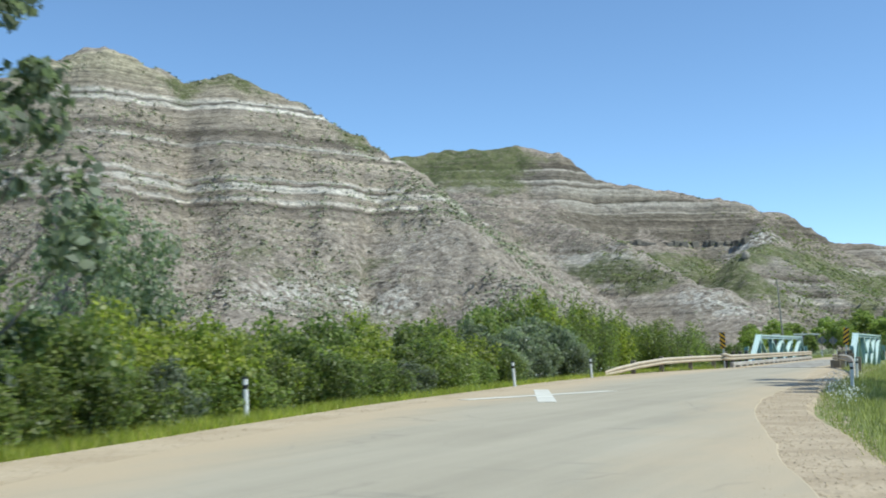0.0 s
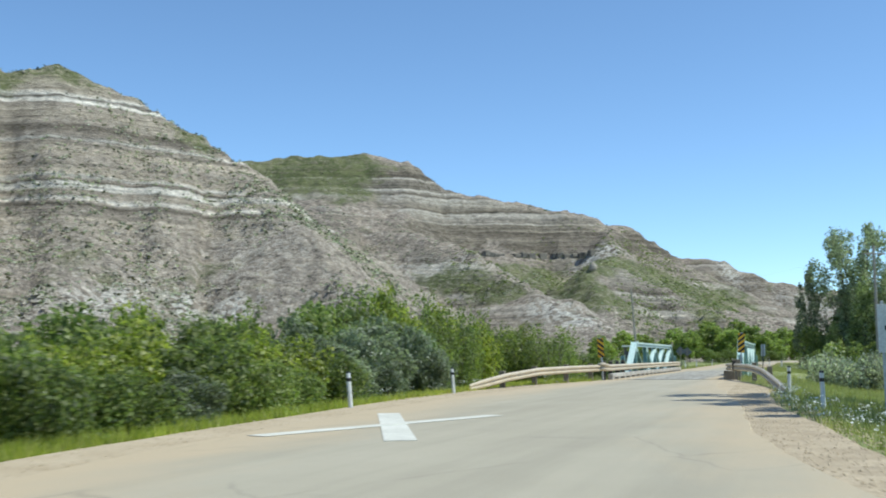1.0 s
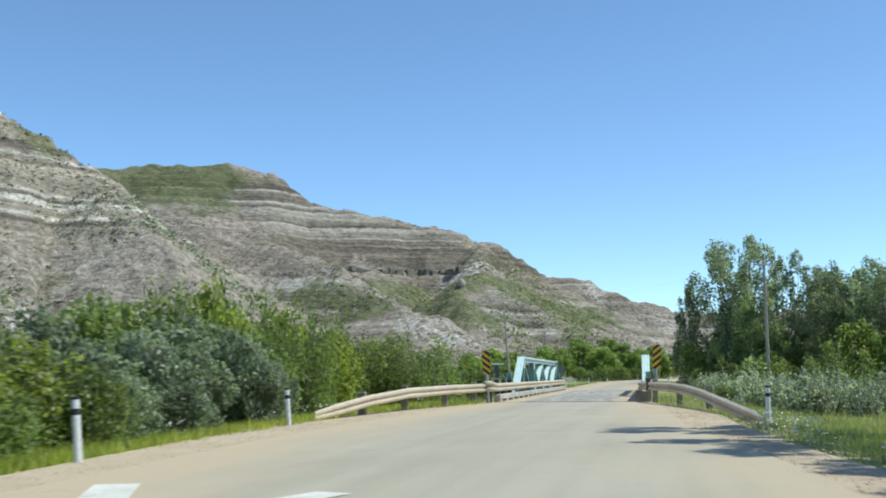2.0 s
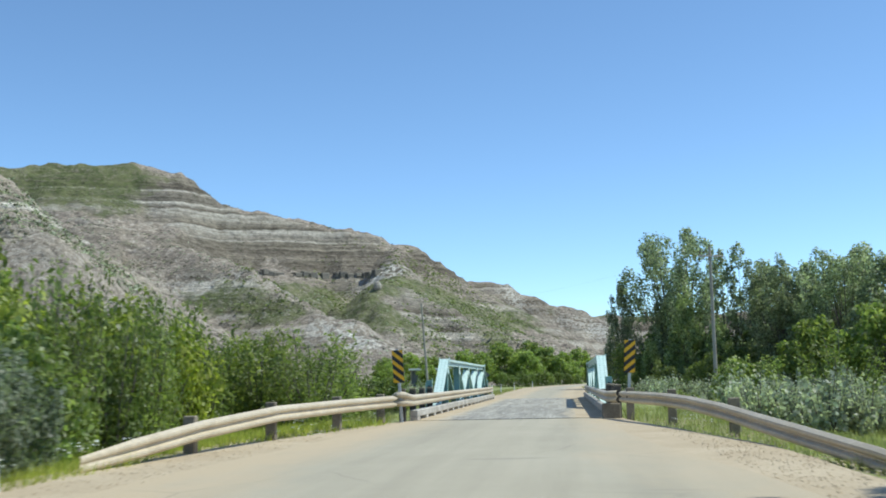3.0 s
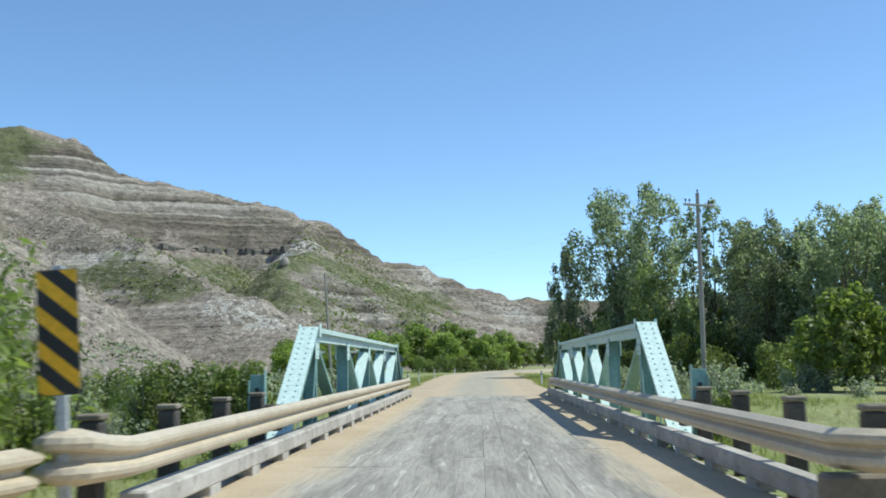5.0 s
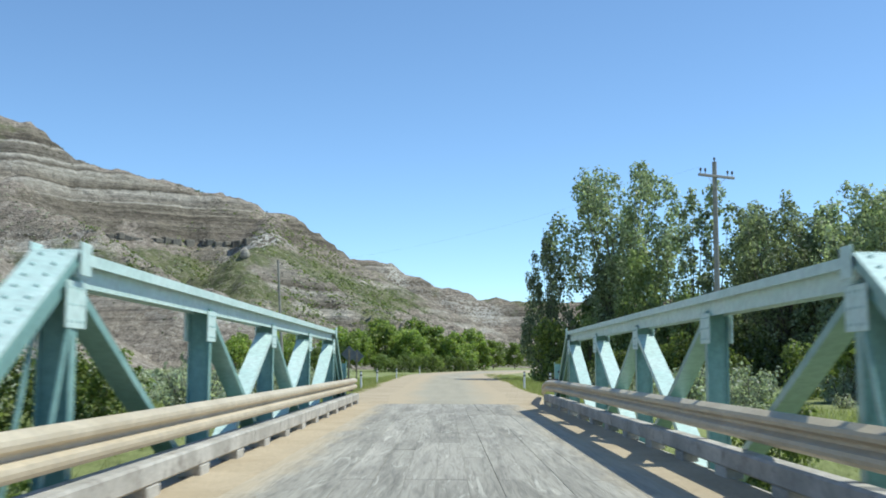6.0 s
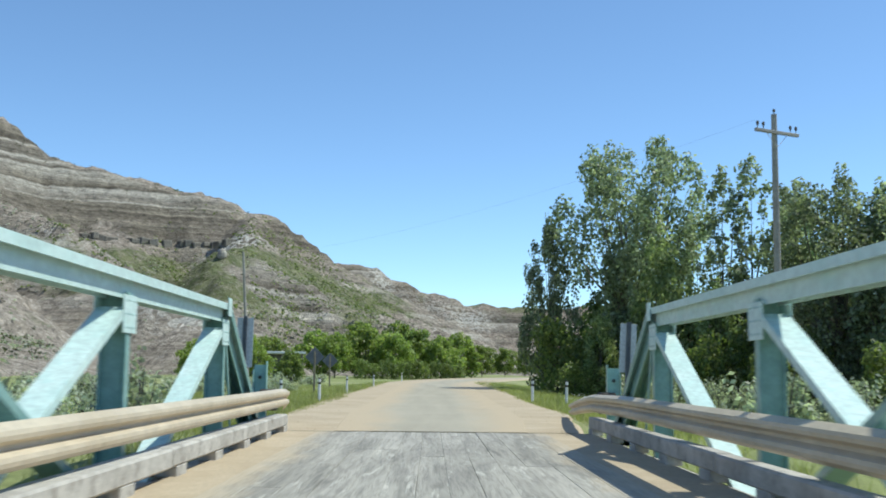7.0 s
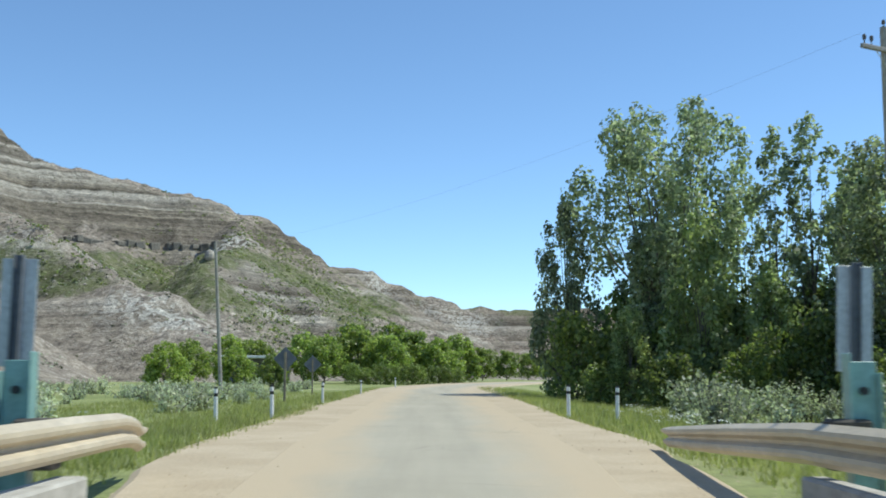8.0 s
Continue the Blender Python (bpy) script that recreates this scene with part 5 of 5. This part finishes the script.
tufts("verge_grass", [(lambda y: left_edge(y) - 0.05 + 1.6 * float(smooth(-14, -1, y)), lambda y: left_edge(y) - 2.4, -66, -1, 7500)], "bright green roadside grass along the shoulder", 0.24, rng, "lush")
tufts("roadside_grass", [(lambda y: float(road_x(y)) + 4.9 - 1.5 * float(smooth(-14, -1, y)), lambda y: float(road_x(y)) + 9, -56, -1, 8000), (lambda y: 3.4, lambda y: 8.0, 34, 60, 4000), (lambda y: -3.4, lambda y: -8.0, 34, 60, 4000)], "dry green roadside grass", 0.17, rng, "grass", 4)
tufts("tall_grass", [(lambda y: float(road_x(y)) + 5.8, lambda y: float(road_x(y)) + 16, -45, 0, 6500), (lambda y: 3.7, lambda y: 14.0, 34, 110, 7000), (lambda y: -3.7, lambda y: -18.0, 34, 110, 9000), (lambda y: -3.3, lambda y: -16.0, -2, 36, 5000), (lambda y: 3.3, lambda y: 16.0, -2, 36, 5000)], "tall green and straw-coloured meadow grass", 0.25, rng, blades=4)


def flowers(boxes, rng):
    """White flower heads low in the grass, one joined object."""
    cs = []
    for x0, y0, x1, y1, spread, number in boxes:
        t = rng.uniform(0, 1, number)
        x, y = x0 + (x1 - x0) * t + rng.normal(0, spread, number), y0 + (y1 - y0) * t + rng.normal(0, spread, number)
        base = np.stack([x, y, ground_height(x, y) + rng.uniform(0.12, 0.42, number)], 1)
        cs.append(np.repeat(base, 7, 0) + rng.normal(0, 0.05, (number * 7, 3)) * (1, 1, 0.4))
    c = np.concatenate(cs)
    me = leaf_mesh("white_flowers", c, np.tile((0, 0, 1.6), (len(c), 1)), 0.032, MAT["petal"], rng, 1.1)
    return tagged(new("white_flowers", me), "small white flower heads in the roadside grass", "flowers", kind="stuff")


flowers([(5.75, -29, 7.2, -38, 0.16, 90), (5.5, -18, 5.5, -26, 0.2, 70), (-4.3, -9, -3.2, -1.5, 0.18, 24), (4.4, -6, 6.5, 2, 0.5, 40), (-5.2, -28, -5.0, -14, 0.3, 25), (5.0, 44, 7.0, 62, 0.7, 90)], rng)


def scrub(name, x0, x1, y0, y1, number, size, material, label, category, solid):
    """Low scrub or loose stones strewn over the hillside, one joined object."""
    x, y = rng.uniform(x0, x1, number * 3), rng.uniform(y0, y1, number * 3)
    z = hill_height(x, y)
    bunch = fbm(x, y, 22, 3, 21) + 0.25 * rng.normal(0, 1, len(x))
    keep = np.flatnonzero((z > 2.0) & (z < 78) & (bunch > (0.15 if solid else 0.0)))[:number]
    c = np.stack([x[keep], y[keep], z[keep]], 1)
    if not solid:
        c = np.repeat(c, 6, 0) + rng.normal(0, 1, (len(c) * 6, 3)) * (size * 0.8, size * 0.8, size * 0.4) + (0, 0, size * 0.3)
        me = leaf_mesh(name, c, np.tile((0.2, -0.2, 0.8), (len(c), 1)), size, MAT[material], rng, 1.3, 0.5)
    else:
        n = len(c)
        s = size * rng.uniform(0.35, 1.0, (n, 1, 1)) ** 1.6
        octa = np.array([(1, 0, 0), (0, 1, 0), (-1, 0, 0), (0, -1, 0), (0, 0, 0.8), (0, 0, -0.6)], float)
        v = c[:, None, :] + octa[None] * s * rng.uniform(0.6, 1.4, (n, 6, 3))
        tri = np.array([(0, 1, 4), (1, 2, 4), (2, 3, 4), (3, 0, 4), (1, 0, 5), (2, 1, 5), (3, 2, 5), (0, 3, 5)])
        f = (np.arange(n)[:, None, None] * 6 + tri[None]).reshape(-1, 3)
        me = bpy.data.meshes.new(name)
        me.from_pydata(v.reshape(-1, 3).tolist(), [], f.tolist())
        me.materials.append(MAT[material])
    return tagged(new(name, me), label, category, kind="stuff")


scrub("hillside_scrub", -230, 20, 60, 400, 6500, 0.3, "leaf_scrub", "dark scrub dotted over the lower slopes", "scrub", False)
scrub("hillside_sage", -200, 20, 60, 330, 4000, 0.28, "leaf_silver", "grey-green sage dotted over the lower slopes", "scrub", False)
scrub("slope_sage", -190, -60, 60, 215, 5000, 0.36, "leaf_silver", "grey-green bushes dotted over the rubble slope", "scrub", False)
scrub("slope_bushes", -190, -60, 60, 215, 1700, 0.4, "leaf_scrub", "small dark bushes scattered over the rubble slope", "scrub", False)
scrub("hollow_bushes", -92, -12, 240, 400, 2600, 0.42, "leaf_olive", "dark green bushes in the grassy hollow of the hillside", "scrub", False)
scrub("foot_rocks", -126, -70, 72, 150, 2600, 0.62, "stone", "pale fallen rocks at the foot of the hill", "rocks", True)
scrub("hillside_rocks", -200, 10, 60, 300, 9000, 0.5, "stone", "pale loose rocks strewn over the slopes", "rocks", True)


# the dark blocky ledge across the second hill, and a boulder below it
ledge = thing("rock_ledge", Matrix(), "row of dark bedrock blocks on the hillside", "rock ledge", kind="structure")
ahead = np.arange(325.0, 460.0, 0.5)
x = -113.0
while x < -66:
    run = hill_height(np.full_like(ahead, x), ahead)
    at = ahead[int(np.argmax(run > 41.0))]
    w, h = rng.uniform(1.6, 4.2), rng.uniform(1.6, 3.0)
    g = Shape().box((0, 0, 0), (w, 3.4, h), Matrix.Rotation(rng.uniform(-0.15, 0.15), 3, "Y"), bevel=0.3)
    block = part("block", g, MAT["ledge"], ledge)
    block.matrix_basis = pose(x, float(at) + 0.9, 41.2 + rng.uniform(-0.5, 0.6), rng.uniform(-6, 6), rng.uniform(-5, 5), rng.uniform(20, 50))
    x += w * 0.62 + rng.uniform(0, 0.7) + (3.0 if rng.uniform() < 0.08 else 0)
bx, by = -52.4, 284.3
boulder = part("boulder", Shape().tube([(0, 0, -1.2), (0.1, 0, -0.6), (0.15, 0.1, 0.4), (0, 0.1, 1.1), (0, 0, 1.4)], [0.9, 1.25, 1.2, 0.75, 0.2], 9), MAT["stone"], None)
boulder.matrix_basis = pose(bx, by, float(hill_height(np.array([bx]), np.array([by]))[0]) + 0.6, 8, 0, 30)
tagged(boulder, "large pale boulder on the grassy hillside", "boulder")


def pebbles(boxes):
    """Loose stones on the shoulders, one joined object."""
    cs = []
    for lo, hi, y0, y1, number in boxes:
        y = rng.uniform(y0, y1, number)
        x = np.array([lo(q) for q in y]) + rng.uniform(0, 1, number) * np.array([hi(q) - lo(q) for q in y])
        cs.append(np.stack([x, y, np.full(number, -0.008)], 1))
    c = np.concatenate(cs)
    n = len(c)
    s = 0.017 * rng.uniform(0.4, 1.3, (n, 1, 1))
    octa = np.array([(1, 0, 0), (0, 1, 0), (-1, 0, 0), (0, -1, 0), (0, 0, 0.7), (0, 0, -0.5)], float)
    v = c[:, None, :] + octa[None] * s * rng.uniform(0.6, 1.4, (n, 6, 3))
    tri = np.array([(0, 1, 4), (1, 2, 4), (2, 3, 4), (3, 0, 4)])
    f = (np.arange(n)[:, None, None] * 6 + tri[None]).reshape(-1, 3)
    me = bpy.data.meshes.new("pebbles")
    me.from_pydata(v.reshape(-1, 3).tolist(), [], f.tolist())
    me.materials.append(MAT["gravel"])
    return tagged(new("pebbles", me), "loose pebbles on the gravel shoulders", "gravel", kind="stuff")


pebbles([(lambda y: float(road_x(y)) + 3.6, lambda y: float(road_x(y)) + 5.2, -58, -1, 6000), (lambda y: float(road_x(y)) - 4.6, lambda y: float(road_x(y)) - 3.3, -60, -1, 2500), (lambda y: -3.3, lambda y: -1.7, 34, 60, 250), (lambda y: 1.9, lambda y: 3.2, 34, 60, 250), (lambda y: -2.5, lambda y: -1.95, 0.3, 33, 400), (lambda y: 1.95, lambda y: 2.5, 0.3, 33, 400)])


# ---- deck planks ----
prng = random.Random(3)
PLANK = {}
for length in (4.9, 6.1, 7.3):
    PLANK[length] = Shape().box((0, 0, 0), (0.299, length - 0.008, 0.05), bevel=0.003).mesh("plank", MAT["plank"])
for row in range(13):
    y = NEAR + 0.03
    while y < FAR - 0.1:
        length = prng.choice((4.9, 6.1, 7.3))
        if y + length > FAR - 0.05:
            fit_l = FAR - 0.05 - y
            if fit_l < 0.4:
                break
            me = Shape().box((0, 0, 0), (0.299, fit_l - 0.008, 0.05), bevel=0.003).mesh("plank", MAT["plank"])
            length = fit_l
        else:
            me = PLANK[length]
        ob = new("plank", me)
        ob.parent = deck
        ob.matrix_basis = pose(-1.8 + row * 0.3 + prng.uniform(-0.002, 0.002), y + length / 2, -0.006 + prng.uniform(-0.003, 0.003), prng.uniform(-0.03, 0.03), prng.uniform(-0.4, 0.4), prng.uniform(-0.03, 0.03))
        y += length
